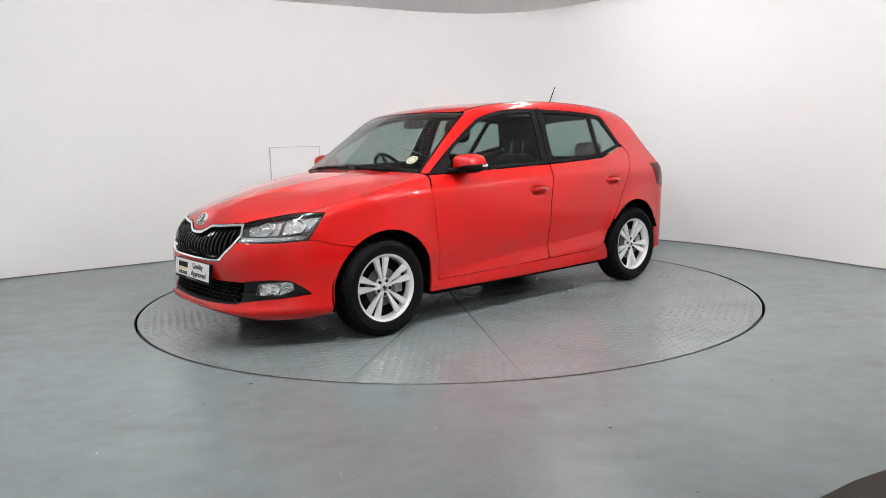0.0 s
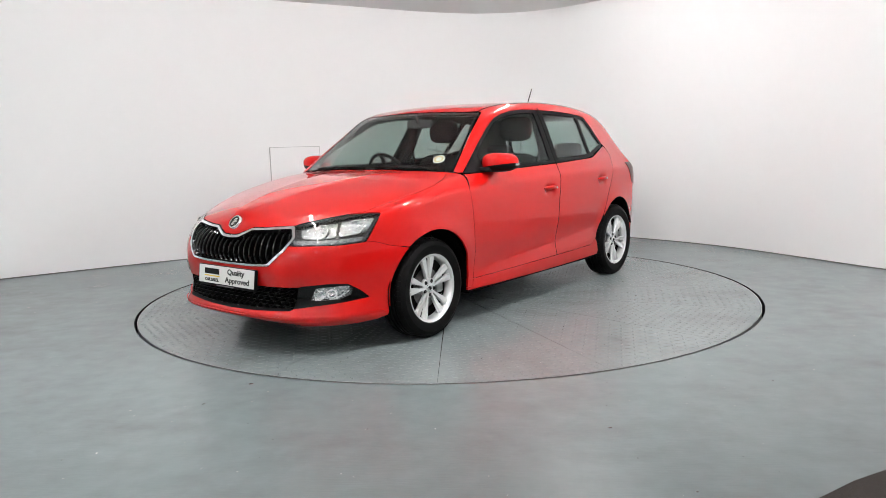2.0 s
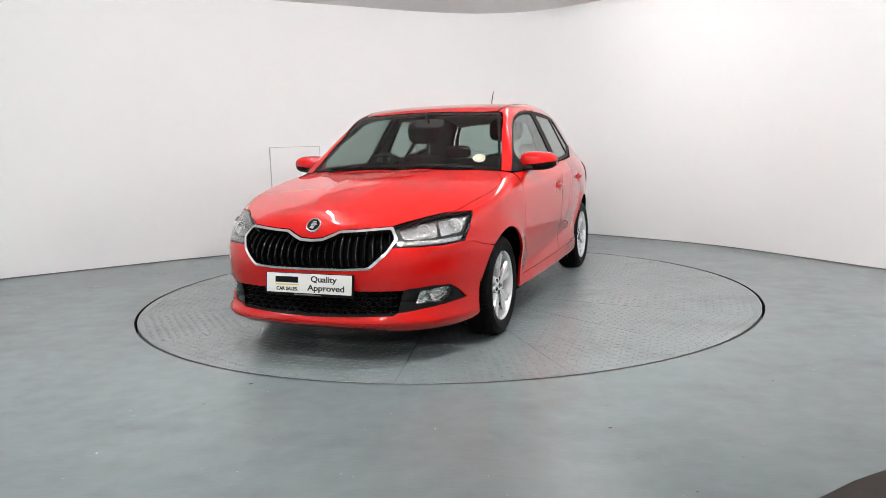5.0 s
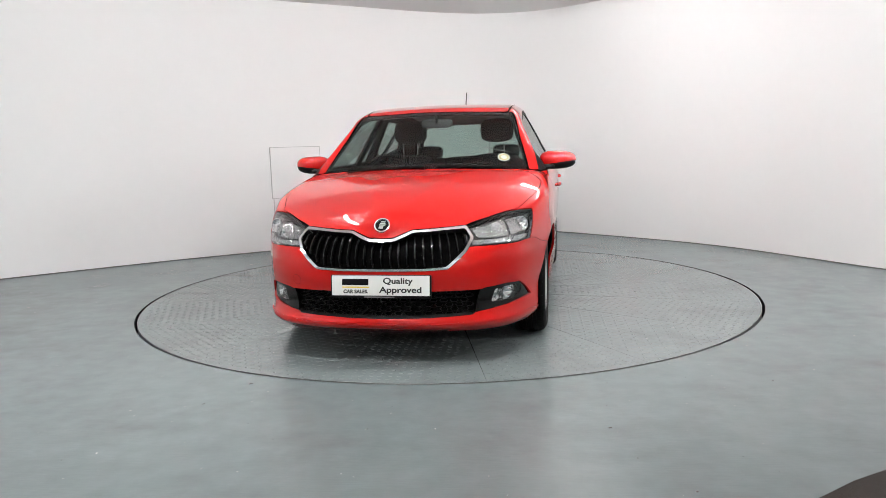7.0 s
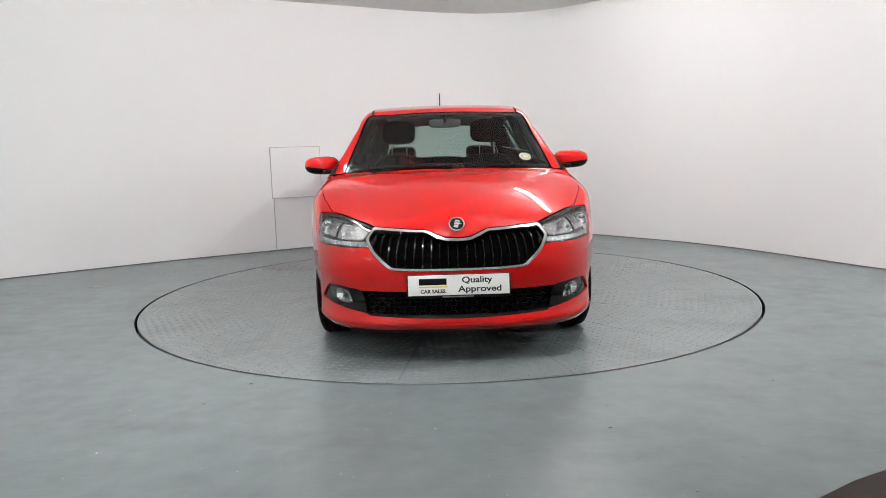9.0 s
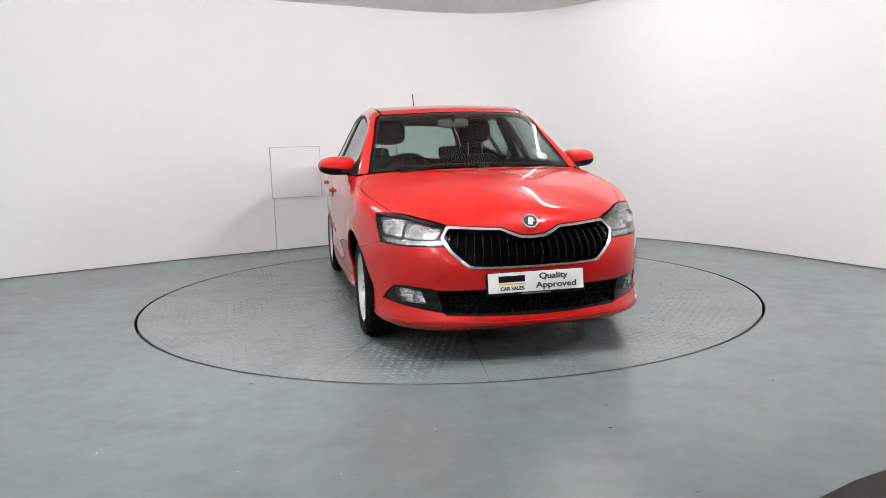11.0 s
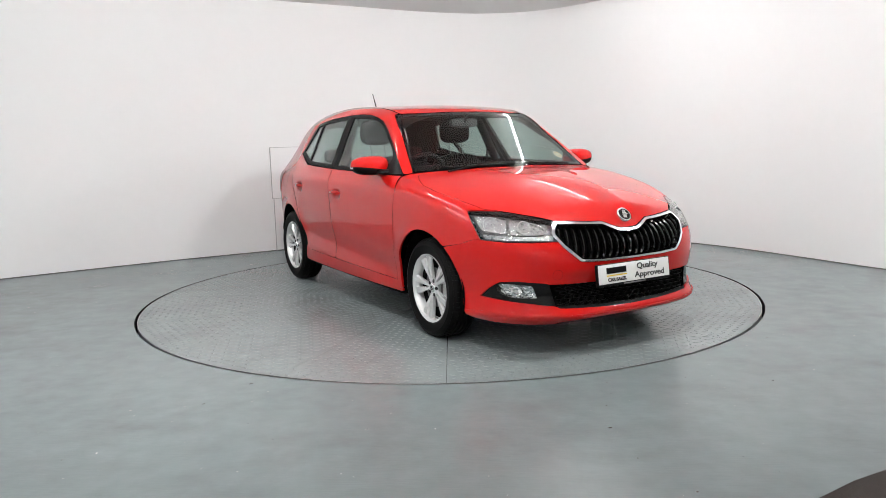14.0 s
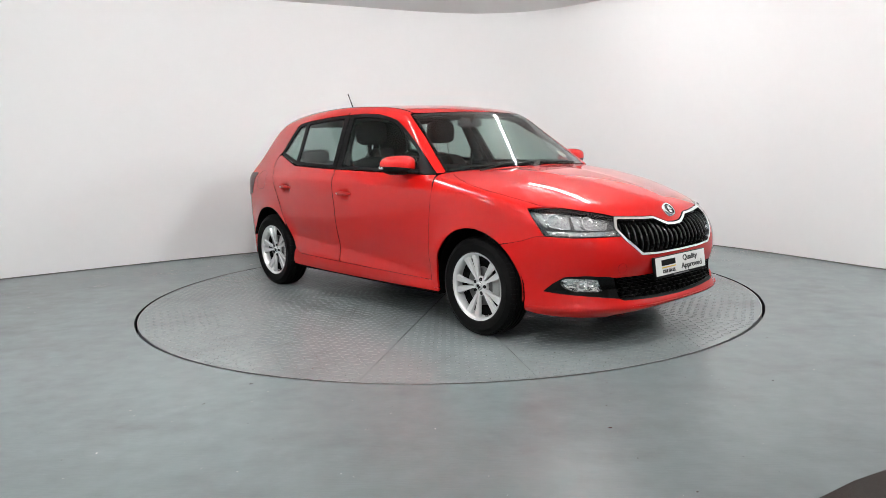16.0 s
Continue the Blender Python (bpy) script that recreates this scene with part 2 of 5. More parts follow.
def room():
    path = wall_path()
    ends = [Vector((5.6, -9.5)), Vector((-7.0, -9.5))]
    bm = bmesh.new()
    n = len(path)
    nor = []
    for i in range(n):
        d = (path[min(i + 1, n - 1)] - path[max(i - 1, 0)]).normalized()
        nor.append(Vector((-d.y, d.x)))
    for lo, hi in ((-0.05, CEILING + 0.1),):
        ring = []
        for p, q in zip(path, nor):
            o = p + q * 0.12
            ring.append([bm.verts.new((p.x, p.y, lo)), bm.verts.new((p.x, p.y, hi)), bm.verts.new((o.x, o.y, hi)), bm.verts.new((o.x, o.y, lo))])
        for a, b in zip(ring, ring[1:]):
            for k in range(4):
                bm.faces.new((a[k], a[(k + 1) % 4], b[(k + 1) % 4], b[k]))
        bm.faces.new(ring[0][::-1]), bm.faces.new(ring[-1])
    bmesh.ops.recalc_face_normals(bm, faces=bm.faces)
    tagged(part("wall_north", bm, WALL, smooth=30), "curved white painted studio wall behind the turntable", "wall", kind="structure")
    bm = bmesh.new()
    foot = [[bm.verts.new((p.x - q.x * d, p.y - q.y * d, z)) for d, z in ((-0.01, 0.0005), (0.006, 0.0005), (0.003, 0.009), (-0.01, 0.012))] for p, q in zip(path, nor)]
    for a, b in zip(foot, foot[1:]):
        for k in range(4):
            bm.faces.new((a[k], a[(k + 1) % 4], b[(k + 1) % 4], b[k]))
    bmesh.ops.recalc_face_normals(bm, faces=bm.faces)
    tagged(part("trim", bm, JOINT), "dark mottled joint between wall and floor", "trim", kind="structure")
    corners = [path[-1], ends[0], ends[1], path[0]]
    for name, a, b in (("wall_east", corners[0], corners[1]), ("wall_south", corners[1], corners[2]), ("wall_west", corners[2], corners[3])):
        d = (b - a).normalized()
        q = Vector((-d.y, d.x)) * 0.12
        bm = bmesh.new()
        prism(bm, [(a.x, a.y, -0.05), (b.x, b.y, -0.05), (b.x + q.x, b.y + q.y, -0.05), (a.x + q.x, a.y + q.y, -0.05)], (0, 0, CEILING + 0.1))
        bmesh.ops.recalc_face_normals(bm, faces=bm.faces)
        tagged(part(name, bm, WALL), "plain white painted wall closing the studio", "wall", kind="structure")
    outline = [(p.x, p.y) for p in path] + [tuple(e) for e in ends]
    bm = bmesh.new()
    prism(bm, [(x, y, CEILING) for x, y in outline], (0, 0, 0.08))
    bmesh.ops.recalc_face_normals(bm, faces=bm.faces)
    tagged(part("ceiling", bm, CEIL), "flat pale grey painted ceiling above the wall", "ceiling", kind="structure")
    # floor with the round well for the turntable
    bm = bmesh.new()
    ringn = 160
    inner = [bm.verts.new((DISC * math.cos(2 * math.pi * i / ringn), DISC * math.sin(2 * math.pi * i / ringn), 0)) for i in range(ringn)]
    outer = [bm.verts.new((9.5 * math.cos(2 * math.pi * i / ringn), -2.5 + 9.5 * math.sin(2 * math.pi * i / ringn), 0)) for i in range(ringn)]
    for i in range(ringn):
        j = (i + 1) % ringn
        bm.faces.new((inner[i], outer[i], outer[j], inner[j]))
    bmesh.ops.recalc_face_normals(bm, faces=bm.faces)
    tagged(part("floor", bm, FLOOR), "glossy grey-green painted concrete floor with scuffs", "floor", kind="structure")
    bm = bmesh.new()
    lathe(bm, [(DISC + 0.05, -0.006), (DISC, -0.001), (DISC, -0.12), (0.01, -0.12), (0.01, -0.14), (DISC + 0.05, -0.14), (DISC + 0.05, -0.006)], ringn)
    bmesh.ops.recalc_face_normals(bm, faces=bm.faces)
    # black faces stand for the shade down in the ring gap
    tagged(part("floor_well", bm, DARK, smooth=30), "round well under the turntable, its gap shade coloured black", "floor", kind="structure")


DISC = 2.297


# ---- the turntable ----
def turntable():
    top = new("turntable")
    tagged(top, "round grey steel turntable with diamond tread plates, flush in the floor", "turntable")
    bm = bmesh.new()
    lathe(bm, [(0.001, -0.008), (2.270, -0.008), (2.270, -0.08), (0.001, -0.08)], 160)
    bmesh.ops.recalc_face_normals(bm, faces=bm.faces)
    part("base_disc", bm, DARK, top, smooth=30)
    bm = bmesh.new()
    lathe(bm, [(2.2735, -0.05), (2.2735, -0.001), (2.2745, 0.0005), (2.277, 0.0005), (2.278, -0.001), (2.278, -0.05)], 200)
    bmesh.ops.recalc_face_normals(bm, faces=bm.faces)
    part("edge_band", bm, STEEL, top, "thin worn steel edge band", smooth=30)
    # one sector sheet with raised lozenges; the other fifteen share its mesh
    half = math.pi / 16
    bm = bmesh.new()
    arc_pts = [(2.273 * math.cos(-half + 2 * half * i / 12), 2.273 * math.sin(-half + 2 * half * i / 12)) for i in range(13)]
    cut = 0.0008
    ring = [(0.03, 0.0)] + [(x, y - math.copysign(cut, y) if abs(i - 6) == 6 else y) for i, (x, y) in enumerate(arc_pts)]
    prism(bm, [(x, y, -0.007) for x, y in ring], (0, 0, 0.007))
    pitch = 0.049
    for i in range(1, 47):
        for j in range(-10, 11):
            x, y = i * pitch + 0.01, j * pitch
            turn = radians(45 if (i + j) % 2 else -45)
            if abs(math.atan2(y, x)) + 0.020 / math.hypot(x, y) > half or math.hypot(x, y) > 2.25:
                continue
            c, s = math.cos(turn), math.sin(turn)
            low, high = [], []
            for u, v in ((0.021, 0), (0.008, 0.0085), (-0.008, 0.0085), (-0.021, 0), (-0.008, -0.0085), (0.008, -0.0085)):
                low.append(bm.verts.new((x + c * u - s * v, y + s * u + c * v, 0.0)))
                high.append(bm.verts.new((x + 0.66 * (c * u - s * v), y + 0.66 * (s * u + c * v), 0.0024)))
            bm.faces.new(high)
            for k in range(6):
                bm.faces.new((low[k], low[(k + 1) % 6], high[(k + 1) % 6], high[k]))
    first = part("tread_plate", bm, PLATE, top)
    first.matrix_basis = pose(0, 0, 0, 0, 0, 3.1)
    for k in range(1, 16):
        ob = new("tread_plate", first.data)
        ob.parent = top
        ob.matrix_basis = pose(0, 0, 0, 0, 0, 3.1 + 22.5 * k)
    return top


def fittings():
    """The flush hatch in the wall with its seam, and the brown mat at the floor's edge."""
    hatch = new("access_panel")
    tagged(hatch, "flush white access panel set in the curved wall", "wall panel")
    a, b = Vector((-1.926, 2.502, 0)), Vector((-1.423, 2.765, 0))
    d = (b - a).normalized()
    hatch.matrix_basis = Matrix.Translation(a) @ pose(0, 0, 0, 0, 0, math.degrees(math.atan2(d.y, d.x)))
    w = (b - a).length
    bm = bmesh.new()
    box(bm, (-0.003, 0.0, 0.587), (w + 0.003, 0.05, 1.155))
    part("panel_gap", bm, SEAMGREY, hatch)
    bm = bmesh.new()
    box(bm, (0.003, -0.004, 0.592), (w - 0.003, 0.05, 1.150), bevel=0.001)
    part("panel_leaf", bm, WALL, hatch)
    bm = bmesh.new()
    box(bm, (0.012, -0.0005, 0.0), (0.018, 0.05, 0.586))
    part("seam_strip", bm, SEAMGREY, hatch, "thin grey seam below the panel")
    bm = bmesh.new()
    ring = [(0.60, -3.85), (0.9, -3.665), (1.17, -3.525), (1.33, -3.42), (1.50, -3.335), (2.2, -2.93), (3.9, -2.0), (4.9, -3.8), (1.75, -5.6)]
    prism(bm, [(x, y, 0.001) for x, y in ring], (0, 0, 0.008))
    bmesh.ops.recalc_face_normals(bm, faces=bm.faces)
    tagged(part("floor_mat", bm, MAT), "dark brown coarse floor matting beside the painted floor", "floor mat")


# ---- lamps ----
def batten(glow, label):
    lamp = new("batten_light")
    tagged(lamp, label, "ceiling light", "ceiling battens")
    bm = bmesh.new()
    lathe(bm, [(0.0005, -0.88), (0.016, -0.88), (0.016, 0.88), (0.0005, 0.88)], 12, pose(0, 0, -0.06, 0, 90, 0))
    part("tube", bm, glow, lamp, "glowing white fluorescent tube")
    bm = bmesh.new()
    box(bm, (-0.90, -0.03, -0.035), (0.90, 0.03, 0.0), bevel=0.005)
    part("housing", bm, WHITE, lamp)
    for x in (-0.885, 0.885):
        bm = bmesh.new()
        box(bm, (x - 0.012, -0.018, -0.080), (x + 0.012, 0.018, -0.030), bevel=0.004)
        part("tube_holder", bm, WHITE, lamp)
    return lamp


def battens():
    dim_lamp = batten(TUBEDIM, "white batten light with a dimmer tube under the ceiling")
    lamp = batten(TUBE, "white fluorescent batten light fixed under the ceiling")
    for i, (x, y, a) in enumerate(BATTENS):
        m = pose(x, y, CEILING - 0.001, 0, 0, a)
        if i < 2:
            (dim_lamp, lamp)[i].matrix_basis = m
        else:
            copy_thing(lamp, m)


BATTENS = [(1.28, 1.18, 106), (-1.38, -0.95, 90), (-1.38, -4.2, 90), (-4.1, -2.6, 90), (-4.1, -5.8, 90), (-1.38, -7.4, 90),
           (1.30, -8.0, 90)]


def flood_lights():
    """Compact flood lights under the ceiling, aimed across the car at the far wall. The third is an added fill."""
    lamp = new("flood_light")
    tagged(lamp, "small unseen black flood light hung under the ceiling", "flood light", "ceiling floods")
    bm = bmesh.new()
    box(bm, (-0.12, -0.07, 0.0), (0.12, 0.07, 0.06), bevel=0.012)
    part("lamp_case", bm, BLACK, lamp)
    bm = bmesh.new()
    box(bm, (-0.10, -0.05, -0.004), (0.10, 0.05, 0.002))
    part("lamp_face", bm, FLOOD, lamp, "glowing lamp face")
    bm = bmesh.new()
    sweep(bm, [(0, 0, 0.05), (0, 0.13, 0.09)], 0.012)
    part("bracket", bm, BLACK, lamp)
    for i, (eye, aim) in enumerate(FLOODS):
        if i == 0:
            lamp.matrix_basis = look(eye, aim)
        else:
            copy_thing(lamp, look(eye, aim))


# first two follow shadows on the left wall; the third is added fill
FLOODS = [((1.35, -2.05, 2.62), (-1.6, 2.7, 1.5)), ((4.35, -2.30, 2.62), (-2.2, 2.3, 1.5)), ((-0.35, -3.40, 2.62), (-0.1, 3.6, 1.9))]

# ---- the car's body surface: where four shaped shells meet, rounded ----
# x forward from midway between the axles, y to its left, z up from the ground.
CABINTOP = pchip([-1.95, -1.91, -1.85, -1.76, -1.66, -1.58, -1.50, -1.3, -0.9, -0.45, 0.0, 0.25, 0.40, 0.66, 0.98, 1.60],
                 [0.30, 0.78, 0.95, 1.08, 1.21, 1.315, 1.362, 1.408, 1.446, 1.458, 1.442, 1.416, 1.380, 1.214, 0.988, 0.55])
HOODTOP = pchip([0.60, 0.80, 1.02, 1.25, 1.55, 1.80, 1.95, 2.03, 2.12], [1.028, 1.008, 0.982, 0.950, 0.900, 0.838, 0.785, 0.742, 0.60])
SIDE = pchip([0.10, 0.18, 0.22, 0.30, 0.385, 0.43, 0.52, 0.66, 0.78, 0.865, 0.895, 0.915, 0.96, 1.02, 1.15, 1.30, 1.42, 1.55],
             [0.72, 0.785, 0.812, 0.821, 0.828, 0.833, 0.843, 0.854, 0.857, 0.852, 0.844, 0.833, 0.812, 0.780, 0.718, 0.636, 0.560, 0.465])
NOSE = pchip([0.10, 0.17, 0.20, 0.235, 0.27, 0.36, 0.48, 0.56, 0.66, 0.72, 0.78, 0.90],
             [1.93, 1.985, 2.055, 2.112, 2.088, 2.070, 2.090, 2.088, 2.068, 2.047, 2.015, 1.93])


def eased(f, lo, hi, width):
    """The same curve with its bends eased over about that width."""
    step = width / 6
    x = np.arange(lo - 4 * width, hi + 4 * width, step)
    y = f(x)
    y = np.where(x < lo, y + 0.0, y)
    w = np.exp(-0.5 * (np.arange(-18, 19) / 6) ** 2)
    y = np.convolve(np.pad(y, 18, mode="edge"), w / w.sum(), mode="valid")
    return pchip(x, y)


CABINTOP, HOODTOP, SIDE, NOSE = eased(CABINTOP, -1.95, 1.60, 0.045), eased(HOODTOP, 0.6, 2.12, 0.06), eased(SIDE, 0.10, 1.55, 0.010), eased(NOSE, 0.10, 0.90, 0.012)


def ramp(x, a, b):
    t = np.clip((x - a) / (b - a), 0, 1)
    return t * t * t * (t * (6 * t - 15) + 10)


def TOP(x):
    """The silhouette: screen and roof rise out of the bonnet."""
    return np.maximum(CABINTOP(x), np.where(x > 0.7, HOODTOP(x), 0.0))


def smax(a, b, k):
    h = np.clip(0.5 + 0.5 * (a - b) / k, 0, 1)
    return b + (a - b) * h + k * h * (1 - h)


def body(x, y, z):
    """Below zero inside the car's skin, above zero outside."""
    x, y, z = np.broadcast_arrays(np.asarray(x, float), np.abs(np.asarray(y, float)), np.asarray(z, float))
    rise = 0.03 * 0.8 * np.tanh((0.30 - x) / 0.75) * ramp(z, 0.66, 0.88) * (1 - ramp(z, 1.0, 1.18))
    side = SIDE(z - rise)
    for hx, hz in ((-0.055, 0.812), (-0.915, 0.835)):
        side = side - 0.022 * np.exp(-((x - hx) / 0.06) ** 4 - ((z - hz + 0.006) / 0.028) ** 2)
    front, back = np.clip(x - 0.7, 0, None), np.clip(-x - 0.2, 0, None)
    low = 1 - ramp(z, 0.80, 1.10)
    side = side - 0.045 * front ** 2 * low - 0.043 * back ** 2 - 0.022 * back ** 2 * (1 - low)
    for ax in (AXLE, -AXLE):
        r = np.hypot(x - ax, z - 0.31)
        side = side + 0.016 * np.exp(-((r - 0.34) / 0.075) ** 2) * ramp(z, 0.36, 0.52) * (z < 0.9)
    edge = 0.402 - 0.067 * x - 0.15 * np.clip(x - 0.58, 0, None) ** 1.2
    below = edge - z
    side = side - 0.016 * np.exp(-((z - edge) / 0.11) ** 2) * ramp(x, 0.98, 0.66) * ramp(x, -1.05, -0.80)
    side = side + 0.13 * np.clip(0.5 * (below + np.hypot(below, 0.003)), 0, 0.09) * ramp(x, 1.10, 0.50) * ramp(x, -1.45, -1.10)
    side = side - 0.032 * ramp(x, -0.35, 0.55) * ramp(z, 0.97, 1.14) * (1 - ramp(z, 1.24, 1.40))
    a = y - side
    hood = ramp(x, 0.93, 1.35)
    xe = x + (-0.25 + 0.47 * ramp(x, -1.3, -0.1)) * y * y
    past = y - 0.087 - 0.155 * np.clip(2.0 - x, 0, 1.2)
    bulge = hood * (0.012 * np.exp(-0.5 * (past + np.hypot(past, 0.006)) / 0.11) - 0.006)
    b = (z - bulge - TOP(xe) + (0.05 + 0.10 * ramp(x, 1.0, 2.1)) * y * y) * 0.9
    c = x - (NOSE(z) - 0.08 * y * y - 1.30 * y ** 5)
    d = -x - (1.91 - 0.10 * y * y - 0.75 * y ** 6)
    f = smax(a, b, 0.055 - 0.025 * ramp(z, 1.0, 1.08) * ramp(x, 0.30, 0.42))
    f = smax(f, c, 0.10)
    return smax(f, d, 0.10)


AXLE = 1.235


def solve(fn, lo, hi, n=34):
    lo, hi = np.array(lo, float), np.array(hi, float)
    for _ in range(n):
        mid = (lo + hi) / 2
        out = fn(mid) > 0
        hi, lo = np.where(out, mid, hi), np.where(out, lo, mid)
    return (lo + hi) / 2


def on_side(u, v, s=1):
    """(x, z) on the car's flank; s is 1 for its left, -1 for its right."""
    y = solve(lambda q: body(u, q, v), 0 * u + 0.2, 0 * u + 1.1)
    return np.stack([u, s * y, v], -1)


def on_top(u, v, s=1):
    """(x, y) on bonnet, screen and roof."""
    z = solve(lambda q: body(u, v, q), 0 * u + 0.55, 0 * u + 1.7)
    return np.stack([u, v, z], -1)


def on_nose(u, v, s=1):
    """(turn in radians from straight ahead, z) round the front, about an upright line at x = 1.0."""
    r = solve(lambda q: body(1.0 + q * np.cos(u), q * np.sin(u), v), 0 * u + 0.1, 0 * u + 1.5)
    return np.stack([1.0 + r * np.cos(u), s * r * np.sin(u), v], -1)


def normals(p):
    e = 0.002
    g = np.stack([body(p[:, 0] + e, p[:, 1], p[:, 2]) - body(p[:, 0] - e, p[:, 1], p[:, 2]),
                  np.sign(p[:, 1]) * (body(p[:, 0], np.abs(p[:, 1]) + e, p[:, 2]) - body(p[:, 0], np.abs(p[:, 1]) - e, p[:, 2])),
                  body(p[:, 0], p[:, 1], p[:, 2] + e) - body(p[:, 0], p[:, 1], p[:, 2] - e)], -1)
    return g / np.linalg.norm(g, axis=1)[:, None]

# ---- charts of the skin, and panels cut from it ----
def chart(kind):
    """Two maps for a way of looking at the skin: from 3D to flat, and from flat onto the skin."""
    if kind == "side":
        return (lambda p: p[:, [0, 2]]), on_side
    if kind == "nose":
        return (lambda p: np.stack([np.arctan2(np.abs(p[:, 1]), p[:, 0] - 1.0), p[:, 2]], -1)), on_nose
    a = {"bonnet": (0.57, 0.0, 0.82), "shoulder": (0.0, 0.707, 0.707), "top": (0.0, 0.0, 1.0), "tail": (-0.8, 0.0, 0.6)}[kind]
    d = np.array(a)
    e1 = np.array([1.0, 0, 0]) if kind == "shoulder" else np.array([0, 1.0, 0])
    e2 = np.cross(d, e1)
    start = 0.1 if kind in ("bonnet", "top", "tail") else 0.2

    def flat(p):
        return np.stack([p @ e1, p @ e2], -1)

    def lift(u, v, s=1):
        base = u[:, None] * e1 + v[:, None] * e2
        # begin well inside: where the ray passes the car's middle
        mid = {"bonnet": 1.45, "top": 0.9, "tail": 1.35, "shoulder": 0.95}[kind]
        f = lambda q: body(base[:, 0] + q * d[0], base[:, 1] + q * d[1], base[:, 2] + q * d[2])
        q = solve(f, 0 * u + mid - 0.55, 0 * u + mid + 1.0, 36)
        p = base + q[:, None] * d
        p[:, 1] *= s
        return p
    return flat, lift


def S(*rows):
    """Points (x, z) laid on the flank."""
    r = np.array(rows, float)
    return on_side(r[:, 0], r[:, 1])


def T(*rows):
    """Points (x, y) laid on the top."""
    r = np.array(rows, float)
    return on_top(r[:, 0], r[:, 1])


def N(*rows):
    """Points (turn, z) laid round the nose."""
    r = np.array(rows, float)
    return on_nose(r[:, 0], r[:, 1])


def inside(poly, q):
    x, y = q[:, 0], q[:, 1]
    hit = np.zeros(len(q), bool)
    for (x0, y0), (x1, y1) in zip(poly, np.roll(poly, -1, 0)):
        c = ((y0 > y) != (y1 > y)) & (x < (x1 - x0) * (y - y0) / (y1 - y0 + 1e-12) + x0)
        hit ^= c
    return hit


def dense(poly, step):
    out = []
    for a, b in zip(poly, np.roll(poly, -1, 0)):
        n = max(1, int(np.ceil(np.linalg.norm(b - a) / step)))
        out += [a + (b - a) * k / n for k in range(n)]
    return np.array(out)


def soften(poly, r):
    """Rounds the corners of a flat outline by about r."""
    out = []
    n = len(poly)
    for i in range(n):
        a, b, c = poly[i - 1], poly[i], poly[(i + 1) % n]
        la, lc = np.linalg.norm(a - b), np.linalg.norm(c - b)
        da, dc = (a - b) / (la + 1e-9), (c - b) / (lc + 1e-9)
        k = min(r, la * 0.45, lc * 0.45)
        for t in (0.0, 0.33, 0.67, 1.0):
            p, q = b + da * k, b + dc * k
            out.append((1 - t) ** 2 * p + 2 * t * (1 - t) * b + t * t * q)
    return np.array(out)


def shrink(poly, g):
    """Moves a flat outline inward by g."""
    area = 0.5 * np.sum(poly[:, 0] * np.roll(poly[:, 1], -1) - np.roll(poly[:, 0], -1) * poly[:, 1])
    t = np.roll(poly, -1, 0) - np.roll(poly, 1, 0)
    t = t / (np.linalg.norm(t, axis=1)[:, None] + 1e-9)
    n = np.stack([-t[:, 1], t[:, 0]], -1) * (1 if area > 0 else -1)
    return poly + g * n


